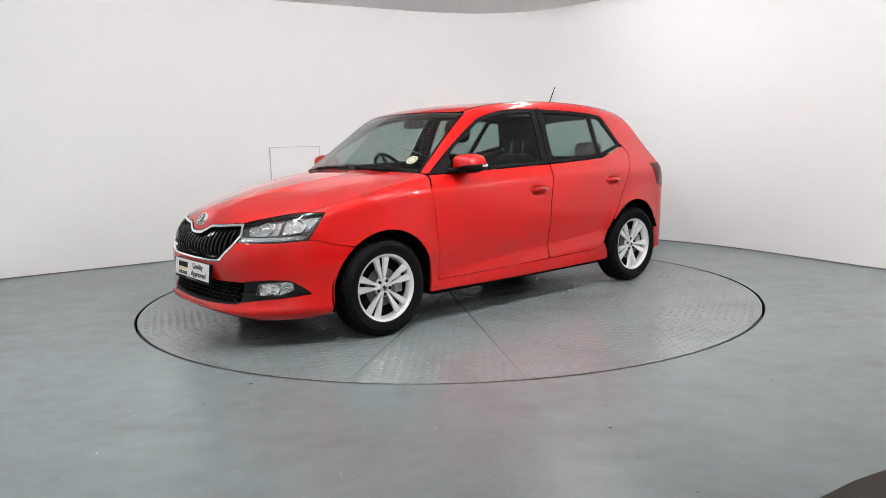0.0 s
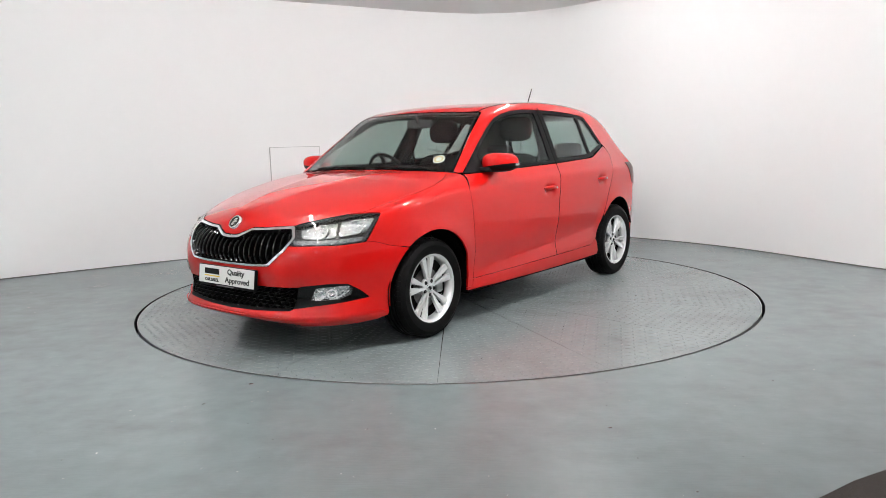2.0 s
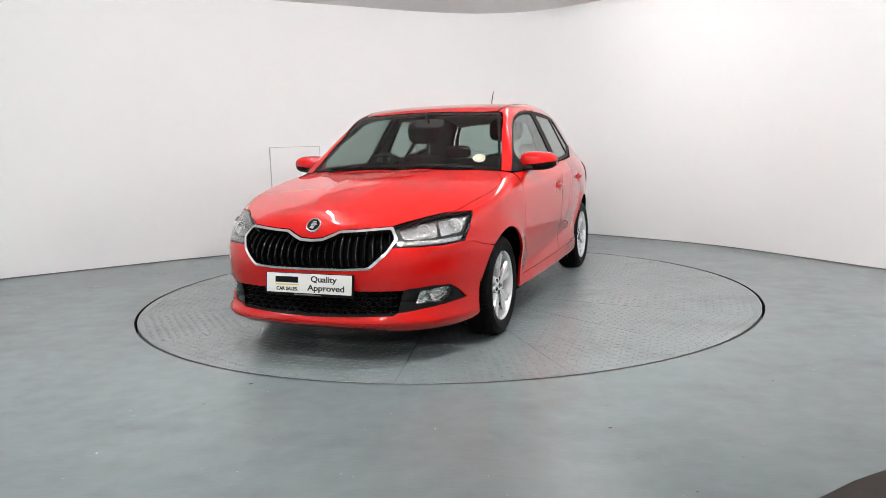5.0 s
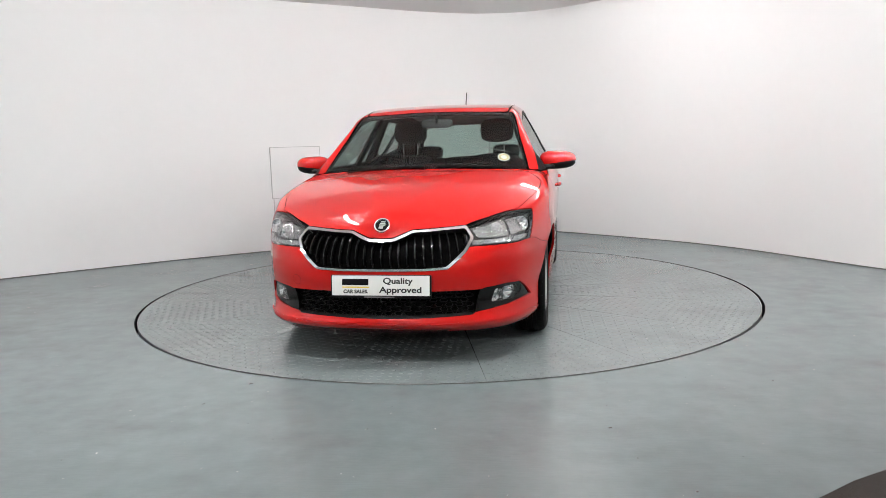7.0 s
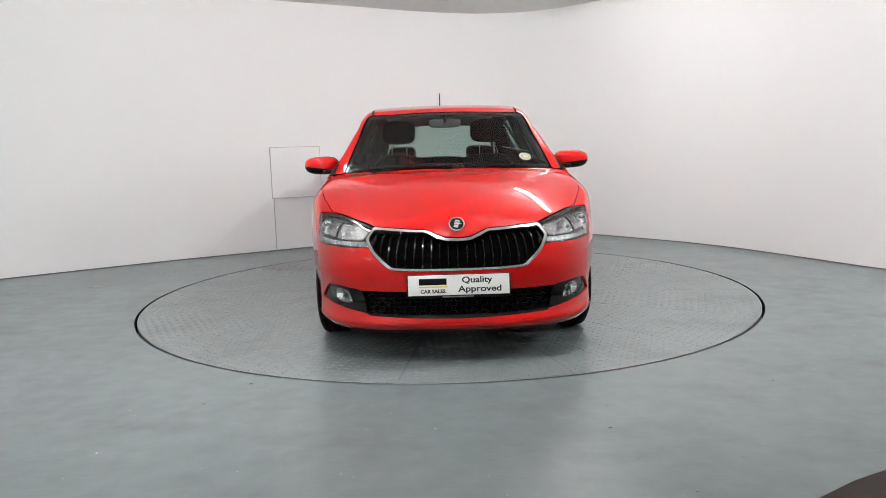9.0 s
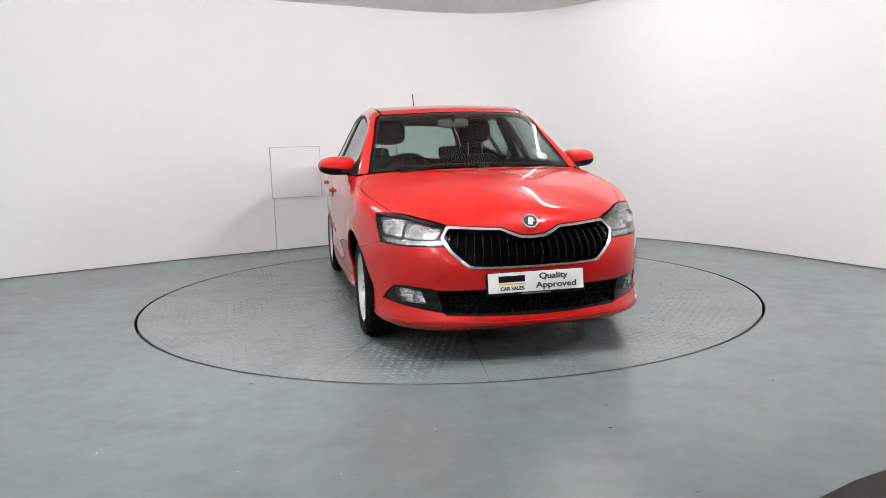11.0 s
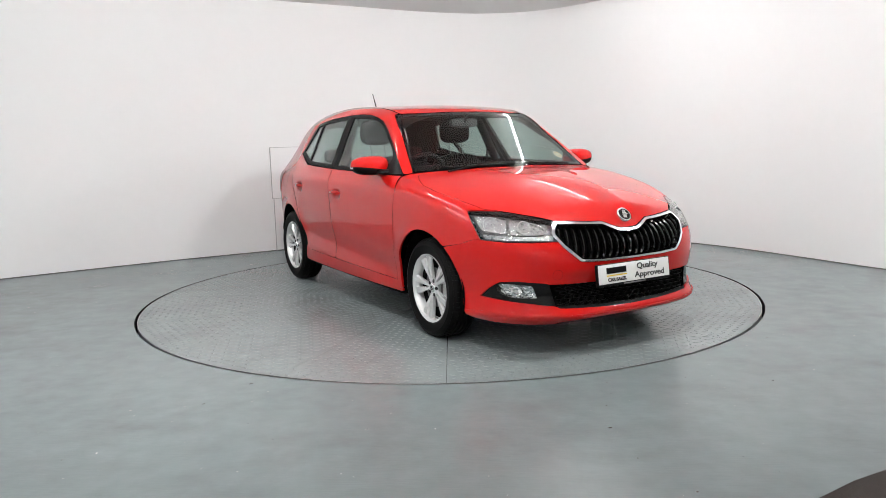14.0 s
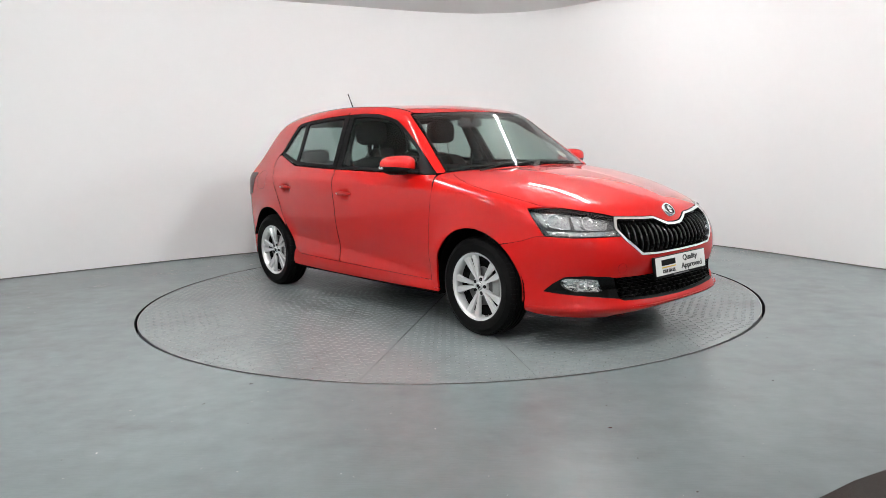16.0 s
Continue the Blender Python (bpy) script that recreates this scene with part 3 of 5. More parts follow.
def panel(name, kind, outline, mat, parent, s=1, res=0.02, gap=0.0017, thick=0.014, depth=0.0, holes=(), fillet=0.008, back=None, label="",
          mirror=False, rolled=None):
    """A skin panel with rolled edges. outline: 3D points; s = -1 gives the car's right side; mirror: outline is one half, made whole.
    depth: how far the panel lies under the skin; back: the material of its inner face."""
    flat, lift = chart(kind)

    def ready(o, g):
        o = flat(np.asarray(o, float))
        if mirror:
            h = o[::-1][np.abs(o[::-1][:, 0]) > 1e-3] * np.array([-1, 1])
            o = np.concatenate([o, h])
        o = soften(o, fillet)
        return shrink(dense(o, res), g)
    rim = ready(outline, gap)
    cuts = [ready(h, -gap) for h in holes]
    loops = [rim] + cuts
    lo, hi = rim.min(0), rim.max(0)
    gx, gy = np.meshgrid(np.arange(lo[0] + res / 2, hi[0], res), np.arange(lo[1] + res / 2, hi[1], res))
    gx = gx + (np.arange(gx.shape[0]) % 2)[:, None] * res / 2
    g = np.stack([gx.ravel(), gy.ravel()], -1)
    keep = inside(rim, g)
    for c in cuts:
        keep &= ~inside(c, g)
    g = g[keep]
    every = np.concatenate(loops)
    if len(g):
        near = np.min(((g[:, None, :] - every[None]) ** 2).sum(-1), axis=1)
        g = g[near > (0.45 * res) ** 2]
    verts = np.concatenate([every, g])
    edges, at = [], 0
    for l in loops:
        edges += [(at + i, at + (i + 1) % len(l)) for i in range(len(l))]
        at += len(l)
    from mathutils import geometry
    vo, eo, fo, ov, oe, of = geometry.delaunay_2d_cdt([Vector(v) for v in verts], edges, [], 0, 1e-6)
    q = np.array([tuple(v) for v in vo])
    tri = np.array([f for f in fo if len(f) == 3])
    cen = q[tri].mean(1)
    keep = inside(rim, cen)
    for c in cuts:
        keep &= ~inside(c, cen)
    tri = tri[keep]
    p = lift(q[:, 0].copy(), q[:, 1].copy(), s)
    n = normals(p)
    if depth:
        p = p - n * depth
    fn = np.cross(p[tri[:, 1]] - p[tri[:, 0]], p[tri[:, 2]] - p[tri[:, 0]])
    flip = (fn * n[tri].mean(1)).sum(1) < 0
    tri[flip] = tri[flip][:, ::-1]
    # inner face and rolled rim
    count = {}
    for t in tri:
        for a, b in ((t[0], t[1]), (t[1], t[2]), (t[2], t[0])):
            count[(a, b)] = 1
    border = [(a, b) for a, b in count if (b, a) not in count]
    m = len(p)
    pin = p - n * thick
    me = bpy.data.meshes.new(name)
    faces = [tuple(int(i) for i in t) for t in tri] + [tuple(int(i) + m for i in t[::-1]) for t in tri]
    mid = len(faces)
    extra = {}
    pts = [tuple(v) for v in p] + [tuple(v) for v in pin]
    for a, b in border:
        for k in (a, b):
            if k not in extra:
                extra[k] = len(pts)
                pts += [tuple(p[k]), tuple(pin[k])]
        faces.append((extra[b], extra[a], extra[a] + 1, extra[b] + 1))
    me.from_pydata(pts, [], faces)
    me.materials.append(mat)
    me.materials.append(back or mat)
    # red panels get black rims: shade of the shut lines put into colour
    me.materials.append(rolled or (DARK if mat == RED else mat))
    idx = np.zeros(len(faces), int)
    idx[len(tri):mid] = 1
    idx[mid:] = 2
    me.polygons.foreach_set("material_index", idx)
    me.polygons.foreach_set("use_smooth", [True] * len(faces))
    ln = np.zeros((len(me.loops), 3))
    vi = np.zeros(len(me.loops), int)
    me.loops.foreach_get("vertex_index", vi)
    for poly in me.polygons:
        for li in poly.loop_indices:
            k = vi[li]
            if poly.index < len(tri):
                ln[li] = n[k]
            elif poly.index < mid:
                ln[li] = -n[k - m]
            else:
                ln[li] = poly.normal
    me.normals_split_custom_set([tuple(v) for v in ln])
    ob = new(name, me)
    ob.parent = parent
    if label:
        ob["label"] = label
    return ob


def arc(cx, cz, r, a0, a1, n=18):
    """Points of an arc in (x, z); angles in degrees from straight ahead, upwards."""
    return [(cx + r * math.cos(radians(a0 + (a1 - a0) * i / n)), cz + r * math.sin(radians(a0 + (a1 - a0) * i / n))) for i in range(n + 1)]

# ---- the car ----
LAMP = [(0.431, 0.728), (0.555, 0.756), (0.713, 0.780), (0.80, 0.785), (0.897, 0.782), (0.857, 0.714), (0.806, 0.633), (0.669, 0.625), (0.536, 0.626), (0.421, 0.625)]
GRILLE = [(0, 0.668), (0.06, 0.672), (0.105, 0.69), (0.155, 0.711), (0.24, 0.714), (0.34, 0.721), (0.43, 0.727), (0.452, 0.668), (0.405, 0.60), (0.315, 0.516), (0.2, 0.508), (0, 0.506)]
MOUTH = [(0, 0.398), (0.25, 0.40), (0.47, 0.404), (0.489, 0.411), (0.607, 0.420), (0.704, 0.413), (0.765, 0.372), (0.815, 0.325), (0.687, 0.314), (0.55, 0.302),
         (0.44, 0.288), (0.42, 0.276), (0.17, 0.262), (0, 0.258)]
BUMPER = [(0, 0.506), (0.2, 0.508), (0.315, 0.516), (0.405, 0.60), (0.421, 0.625), (0.536, 0.626), (0.669, 0.625), (0.806, 0.633), (0.85, 0.63), (0.93, 0.603)]
CHIN = [(0.915, 0.222), (0.85, 0.205), (0.74, 0.195), (0.47, 0.188), (0.2, 0.186), (0, 0.186)]
HOODEDGE = [(0.885, 0.645), (0.90, 0.665), (0.95, 0.70), (1.05, 0.75), (1.16, 0.782), (1.30, 0.780), (1.43, 0.752), (1.55, 0.715), (1.655, 0.682)]
SEAL = [(0.845, 0.966), (0.60, 1.137), (0.41, 1.247), (0.285, 1.316), (0.19, 1.342), (0.058, 1.367), (-0.12, 1.380), (-0.31, 1.381), (-0.222, 0.99)]
SEAL2 = [(-0.32, 1.381), (-0.66, 1.370), (-0.943, 1.352), (-1.075, 1.335), (-1.10, 1.318), (-1.205, 1.105), (-1.18, 1.09), (-0.855, 1.018), (-0.23, 0.992)]


def superform(bm, c, r, e=0.7, n=24, k=14, m=None, cut=None):
    """A rounded form, between a ball and a box; e: 1 is a ball, lower is boxier."""
    pw = lambda v: math.copysign(abs(v) ** e, v)
    rows = []
    for j in range(k + 1):
        b = -math.pi / 2 + math.pi * j / k
        rows.append([bm.verts.new((c[0] + r[0] * pw(math.cos(b)) * pw(math.cos(2 * math.pi * i / n)), c[1] + r[1] * pw(math.cos(b)) * pw(math.sin(2 * math.pi * i / n)),
                                   c[2] + r[2] * pw(math.sin(b)))) for i in range(n)])
    for a, b in zip(rows, rows[1:]):
        for i in range(n):
            bm.faces.new((a[i], a[(i + 1) % n], b[(i + 1) % n], b[i]))
    vs = [v for row in rows for v in row]
    if m is not None:
        bmesh.ops.transform(bm, matrix=m, verts=vs)
    bmesh.ops.remove_doubles(bm, verts=vs, dist=1e-5)
    return vs


def wheel(parent, x, y, turn):
    """Alloy wheel with a low tyre; its outer face looks to +y before it is set on its side."""
    side = 1 if y > 0 else -1
    hub = new("wheel")
    hub.parent = parent
    hub.matrix_basis = pose(x, y, 0.30, 0, 0, 0 if side > 0 else 180)
    hub["label"] = "silver five-spoke alloy wheel with black tyre"
    up = pose(0, 0, 0, -90, 0, 0)
    w = 0.092
    bm = bmesh.new()
    prof = [(0.196, -w + 0.01), (0.215, -w), (0.255, -w - 0.004), (0.28, -w + 0.006), (0.293, -w + 0.022), (0.299, -w + 0.045)]
    for g in (-0.045, -0.015, 0.015, 0.045):
        prof += [(0.300, g - 0.006), (0.292, g - 0.004), (0.292, g + 0.004), (0.300, g + 0.006)]
    prof += [(0.299, w - 0.045), (0.293, w - 0.022), (0.28, w - 0.006), (0.262, w + 0.002), (0.258, w + 0.004), (0.252, w + 0.003), (0.225, w - 0.001), (0.21, w - 0.006), (0.203, w - 0.012)]
    lathe(bm, prof, 72, up)
    bmesh.ops.recalc_face_normals(bm, faces=bm.faces)
    part("tyre", bm, RUBBER, hub, "black rubber tyre", smooth=35)
    bm = bmesh.new()
    for i in range(64):
        for sg in (-1, 1):
            rows = []
            for yy, r in ((0.046, 0.3008), (0.062, 0.2985), (0.072, 0.2935), (0.082, 0.2865)):
                for da, rr in ((-0.034, r), (0.034, r)):
                    ang = 2 * math.pi * (i + 0.25 * sg) / 64 + da + 0.5 * (yy - 0.046)
                    rows.append(((rr * math.sin(ang), sg * yy, rr * math.cos(ang)), ((rr - 0.008) * math.sin(ang), sg * yy, (rr - 0.008) * math.cos(ang))))
            vs = [(bm.verts.new(t), bm.verts.new(l)) for t, l in rows]
            for k in range(3):
                p0, p1, p2, p3 = vs[2 * k], vs[2 * k + 1], vs[2 * k + 3], vs[2 * k + 2]
                bm.faces.new((p0[0], p1[0], p2[0], p3[0]))
                bm.faces.new((p1[0], p1[1], p2[1], p2[0]))
                bm.faces.new((p3[0], p3[1], p0[1], p0[0]))
            bm.faces.new((vs[6][0], vs[7][0], vs[7][1], vs[6][1]))
    bmesh.ops.recalc_face_normals(bm, faces=bm.faces)
    tagged(part("tread", bm, RUBBER, hub), kind="stuff")
    bm = bmesh.new()
    lathe(bm, [(0.190, -w + 0.01), (0.180, -0.02), (0.181, 0.05), (0.187, w - 0.028), (0.190, w - 0.018), (0.198, w - 0.008), (0.206, w - 0.006), (0.207, w - 0.012), (0.200, w - 0.018), (0.196, -w + 0.01)], 72, up)
    bmesh.ops.recalc_face_normals(bm, faces=bm.faces)
    rim = part("rim", bm, ALLOY, hub, "silver painted alloy rim", smooth=40)
    for k in range(5):
        for sg in (-1, 1):
            bm = bmesh.new()
            rows = []
            for r, off, hw, dep in ((0.030, 0.0075, 0.0065, 0.054), (0.055, 0.0100, 0.0085, 0.060), (0.09, 0.0165, 0.0145, 0.064), (0.13, 0.0240, 0.0210, 0.068), (0.165, 0.0305, 0.0265, 0.071), (0.191, 0.0355, 0.0305, 0.072)):
                rows.append([bm.verts.new((sg * (off + hw), dep - 0.004 - 0.010 * (r / 0.19), r)), bm.verts.new((sg * (off + hw * 0.75), dep, r)), bm.verts.new((sg * (off - hw * 0.55), dep - 0.001, r)),
                             bm.verts.new((sg * (off - hw * 0.80), dep - 0.016, r)), bm.verts.new((sg * (off - hw * 0.5), dep - 0.022, r)), bm.verts.new((sg * (off + hw * 0.85), dep - 0.022, r))])
            for a, b in zip(rows, rows[1:]):
                for i in range(6):
                    bm.faces.new((a[i], a[(i + 1) % 6], b[(i + 1) % 6], b[i]))
            bm.faces.new(rows[0][::-1]), bm.faces.new(rows[-1])
            bmesh.ops.recalc_face_normals(bm, faces=bm.faces)
            bmesh.ops.transform(bm, matrix=Matrix.Rotation(radians(turn + 72 * k), 4, "Y"), verts=bm.verts)
            part("spoke", bm, ALLOY, rim, smooth=28)
    bm = bmesh.new()
    lathe(bm, [(0.001, 0.058), (0.050, 0.058), (0.060, 0.052), (0.062, 0.02)], 40, up)
    bmesh.ops.recalc_face_normals(bm, faces=bm.faces)
    part("hub", bm, ALLOY, rim, smooth=30)
    bm = bmesh.new()
    lathe(bm, [(0.001, 0.0645), (0.020, 0.0645), (0.026, 0.063), (0.028, 0.057)], 32, up)
    bmesh.ops.recalc_face_normals(bm, faces=bm.faces)
    part("hub_cap", bm, SATIN, hub, smooth=30)
    bm = bmesh.new()
    box(bm, (-0.010, 0.064, -0.012), (0.012, 0.0665, -0.004), pose(0, 0, 0, 0, 35, 0), bevel=0.001)
    box(bm, (-0.004, 0.064, -0.002), (0.012, 0.0665, 0.012), pose(0, 0, 0, 0, 20, 0), bevel=0.001)
    part("hub_badge", bm, BLACK, hub)
    for k in range(5):
        a = radians(turn + 36 + 72 * k)
        bm = bmesh.new()
        lathe(bm, [(0.001, 0.059), (0.0075, 0.059), (0.0085, 0.0605), (0.0105, 0.0605), (0.0125, 0.055)], 12, Matrix.Rotation(a, 4, "Y") @ pose(0, 0, 0.043) @ up)
        bmesh.ops.recalc_face_normals(bm, faces=bm.faces)
        part("wheel_bolt", bm, BLACK, hub)
    bm = bmesh.new()
    lathe(bm, [(0.045, 0.036), (0.118, 0.036), (0.118, 0.025), (0.045, 0.025)], 48, up)
    bmesh.ops.recalc_face_normals(bm, faces=bm.faces)
    part("brake_disc", bm, DISCSTEEL, hub, "worn steel brake disc", smooth=30)
    # black disc behind the spokes puts the wheel's inner shade into colour
    bm = bmesh.new()
    lathe(bm, [(0.001, 0.030), (0.181, 0.030)], 40, up)
    part("shade_disc", bm, DARK, hub)
    bm = bmesh.new()
    box(bm, (-0.150, 0.0, -0.05), (-0.09, 0.044, 0.06), bevel=0.012)
    part("brake_caliper", bm, STEEL, hub)
    return hub


def seat(parent, y):
    s = new("front_seat")
    s.parent = parent
    s.location = (0.0, y, 0.0)
    s["label"] = "dark grey cloth front seat with headrest"
    bm = bmesh.new()
    superform(bm, (0.05, 0, 0.50), (0.27, 0.25, 0.10), 0.5)
    part("cushion", bm, CLOTH, s, smooth=60)
    bm = bmesh.new()
    superform(bm, (-0.24, 0, 0.795), (0.085, 0.232, 0.275), 0.5, m=pose(0, 0, 0) @ Matrix.Translation((-0.24, 0, 0.55)) @ pose(0, 0, 0, 0, -14, 0) @ Matrix.Translation((0.24, 0, -0.55)))
    part("backrest", bm, CLOTH, s, smooth=60)
    bm = bmesh.new()
    superform(bm, (-0.375, 0, 1.245), (0.055, 0.135, 0.095), 0.6)
    part("headrest", bm, CLOTH, s, smooth=60)
    for sy in (-1, 1):
        bm = bmesh.new()
        sweep(bm, [(-0.335, sy * 0.06, 1.02), (-0.37, sy * 0.06, 1.20)], 0.005)
        part("headrest_post", bm, STEEL, s)
    return s


def text(name, words, size, mat, parent, m, label="", extrude=0.0008, shear=0.0, bold=0.0):
    cu = bpy.data.curves.new(name, "FONT")
    cu.body, cu.size, cu.extrude, cu.align_x, cu.align_y = words, size, extrude, "CENTER", "CENTER"
    cu.shear, cu.offset = shear, bold
    tmp = bpy.data.objects.new(name, cu)
    scene.collection.objects.link(tmp)
    dg = bpy.context.evaluated_depsgraph_get()
    me = bpy.data.meshes.new_from_object(tmp.evaluated_get(dg))
    me.name = name
    bpy.data.objects.remove(tmp)
    ob = new(name, me)
    me.materials.clear()
    me.materials.append(mat)
    ob.parent = parent
    ob.matrix_basis = m
    if label:
        ob["label"] = label
    return ob


def car_body(car):
    rim = np.concatenate([T((0.985, 0.0), (0.95, 0.38)), T(*HOODEDGE), N(*LAMP[2::-1]), N(*GRILLE[6::-1])])
    panel("bonnet", "bonnet", rim, RED, car, res=0.02, mirror=True, back=DARK, fillet=0.012)
    # windscreen, roof
    ws = np.concatenate([T((0.418, 0.0), (0.405, 0.25), (0.385, 0.40), (0.352, 0.545)), T((0.575, 0.606), (0.74, 0.655), (0.862, 0.688)), T((0.945, 0.38), (0.98, 0.0))])
    panel("windscreen", "bonnet", ws[::-1], SCREEN, car, res=0.04, mirror=True, thick=0.004, fillet=0.02, label="clear windscreen glass").visible_shadow = False
    band = np.concatenate([T((0.418, 0.0), (0.405, 0.25), (0.385, 0.40), (0.352, 0.545), (0.575, 0.606), (0.74, 0.655), (0.862, 0.688), (0.945, 0.38), (0.98, 0.0))])
    hole = np.concatenate([T((0.438, 0.0), (0.425, 0.25), (0.405, 0.40), (0.385, 0.525), (0.59, 0.588), (0.74, 0.635), (0.842, 0.664), (0.895, 0.38), (0.925, 0.0))])
    panel("windscreen_surround", "bonnet", band[::-1], GLOSSBLACK, car, res=0.03, mirror=True, thick=0.003, depth=0.006, holes=[hole[::-1]], fillet=0.015)
    roof = T((0.412, 0.0), (0.40, 0.25), (0.38, 0.40), (0.345, 0.515), (0.1, 0.522), (-0.4, 0.512), (-0.9, 0.50), (-1.30, 0.485), (-1.50, 0.465), (-1.515, 0.30), (-1.525, 0.0))
    panel("roof", "top", roof, RED, car, res=0.03, mirror=True, back=LINING, thick=0.03, gap=0.0015, fillet=0.02)
    # tail
    rw = T((-1.545, 0.0), (-1.535, 0.30), (-1.525, 0.44), (-1.60, 0.49), (-1.70, 0.53), (-1.76, 0.50), (-1.79, 0.25), (-1.80, 0.0))
    gate = np.concatenate([T((-1.53, 0.0), (-1.52, 0.30), (-1.51, 0.465)), T((-1.60, 0.54)), T((-1.72, 0.60)), np.array([(-1.80, 0.60, 0.93), (-1.86, 0.60, 0.75), (-1.88, 0.58, 0.50), (-1.90, 0.3, 0.42), (-1.92, 0.0, 0.42)])])
    panel("tailgate", "tail", gate, RED, car, res=0.03, mirror=True, holes=[rw], back=CABIN, gap=0.002, fillet=0.02)
    panel("rear_window", "tail", rw, WINDOW, car, res=0.05, mirror=True, thick=0.004, fillet=0.03).visible_shadow = False
    panel("front_bumper", "nose", np.concatenate([N(*BUMPER), S((1.518, 0.587)), S(*arc(1.24, 0.31, 0.345, 50, -8, 14)), N(*CHIN)]), RED, car, res=0.016, mirror=True, holes=[N(*MOUTH)], back=DARK, fillet=0.006, gap=0.0003, rolled=RED)
    panel("bumper_lip", "nose", N((0, 0.232), (0.25, 0.236), (0.45, 0.244), (0.62, 0.250), (0.78, 0.248), (0.918, 0.236), (0.912, 0.212), (0.85, 0.198), (0.74, 0.190), (0.47, 0.184), (0.2, 0.182), (0, 0.182)), RED, car, res=0.012,
          mirror=True, depth=-0.006, thick=0.03, gap=0.0, fillet=0.004, rolled=RED)
    for s in (1, -1):
        flank(car, s)
    nose_parts(car)


def flank(car, s):
    wing = [(0.862, 0.962), (0.900, 0.872), (0.882, 0.75),
            (0.866, 0.646), (0.842, 0.45), (0.836, 0.295), (0.85, 0.25), (0.90, 0.25)] + arc(1.24, 0.31, 0.345, 188, 51, 22) + [(1.518, 0.588), (1.591, 0.603), (1.672, 0.63)]
    panel("front_wing", "shoulder", np.concatenate([S(*wing), N((0.806, 0.633), (0.857, 0.714), (0.897, 0.782), (0.80, 0.785), (0.713, 0.780)), T(*HOODEDGE[::-1])]), RED, car, s, res=0.02, back=DARK, fillet=0.004, gap=0.0009, rolled=RED)
    door = [(0.858, 0.958), (0.90, 0.87), (0.882, 0.75), (0.866, 0.646), (0.842, 0.45), (0.836, 0.295), (-0.19, 0.31), (-0.182, 0.517), (-0.186, 0.727), (-0.215, 0.909), (-0.222, 0.984)]
    fd = panel("front_door", "side", S(*door), RED, car, s, res=0.014, back=CABIN, thick=0.05, fillet=0.012, gap=0.0016)
    rd = panel("rear_door", "side", S((-0.2255, 0.984), (-0.2185, 0.909), (-0.1895, 0.727), (-0.1855, 0.517), (-0.1935, 0.31), (-0.756, 0.318), (-0.835, 0.36), (-0.875, 0.43), (-0.93, 0.53), (-1.035, 0.71), (-1.15, 0.886), (-1.262, 1.02), (-1.235, 1.085), (-1.20, 1.09), (-0.855, 1.006)),
               RED, car, s, res=0.014, back=CABIN, thick=0.05, fillet=0.012, gap=0.0016)
    panel("sill", "side", S((0.90, 0.246), (0.85, 0.250), (0.836, 0.294), (-0.19, 0.309), (-0.756, 0.317), (-0.832, 0.358), (-0.86, 0.32), (-0.885, 0.25), (-0.875, 0.225), (0.0, 0.222), (0.90, 0.228)), RED, car, s, res=0.02, back=DARK, gap=0.0006, rolled=RED)
    # windows
    g1 = [(0.665, 0.992), (0.655, 1.07), (0.575, 1.128), (0.40, 1.228), (0.275, 1.296), (0.18, 1.322), (0.05, 1.346), (-0.12, 1.358), (-0.252, 1.359), (-0.165, 1.008)]
    panel("window_frame", "side", S(*SEAL), BLACK, fd, s, res=0.03, holes=[S(*g1)], thick=0.02, depth=0.003, gap=0.0, fillet=0.01)
    panel("door_window", "side", S(*g1), WINDOW, fd, s, res=0.05, thick=0.004, depth=0.008, gap=-0.002, fillet=0.02).visible_shadow = False
    g2 = [(-0.372, 1.357), (-0.66, 1.348), (-0.915, 1.333), (-0.83, 1.040), (-0.28, 1.014)]
    g3 = [(-0.955, 1.330), (-1.06, 1.316), (-1.172, 1.112), (-0.868, 1.045)]
    panel("window_frame", "side", S(*SEAL2), BLACK, rd, s, res=0.03, holes=[S(*g2), S(*g3)], thick=0.02, depth=0.003, gap=0.0, fillet=0.01)
    panel("door_window", "side", S(*g2), WINDOW, rd, s, res=0.05, thick=0.004, depth=0.008, gap=-0.002, fillet=0.02).visible_shadow = False
    panel("quarter_window", "side", S(*g3), WINDOW, rd, s, res=0.05, thick=0.004, depth=0.008, gap=-0.002, fillet=0.02).visible_shadow = False
    # roof rail with the pillars, and the rear quarter, in one pressing
    inner = S(*[(x, z) for x, z in SEAL[:7]], *SEAL2[1:6])
    edge = np.concatenate([S((0.862, 0.966)), inner, S((-1.24, 1.09), (-1.266, 1.02), (-1.155, 0.886), (-1.04, 0.71), (-0.94, 0.54)), S(*arc(-1.235, 0.305, 0.36, 37, 190, 22)),
                           S((-0.88 - 0.72, 0.20), (-1.76, 0.22), (-1.80, 0.50)), np.array([(-1.80, 0.62, 0.75), (-1.76, 0.64, 0.93)]), T((-1.70, 0.605), (-1.59, 0.545), (-1.505, 0.47), (-1.30, 0.487), (-0.9, 0.502), (-0.4, 0.514), (0.1, 0.524),
                           (0.343, 0.519), (0.352, 0.549), (0.575, 0.610), (0.74, 0.659), (0.862, 0.692))])
    panel("body_side", "shoulder", edge, RED, car, s, res=0.022, back=CABIN, thick=0.03, gap=0.0015, fillet=0.006)
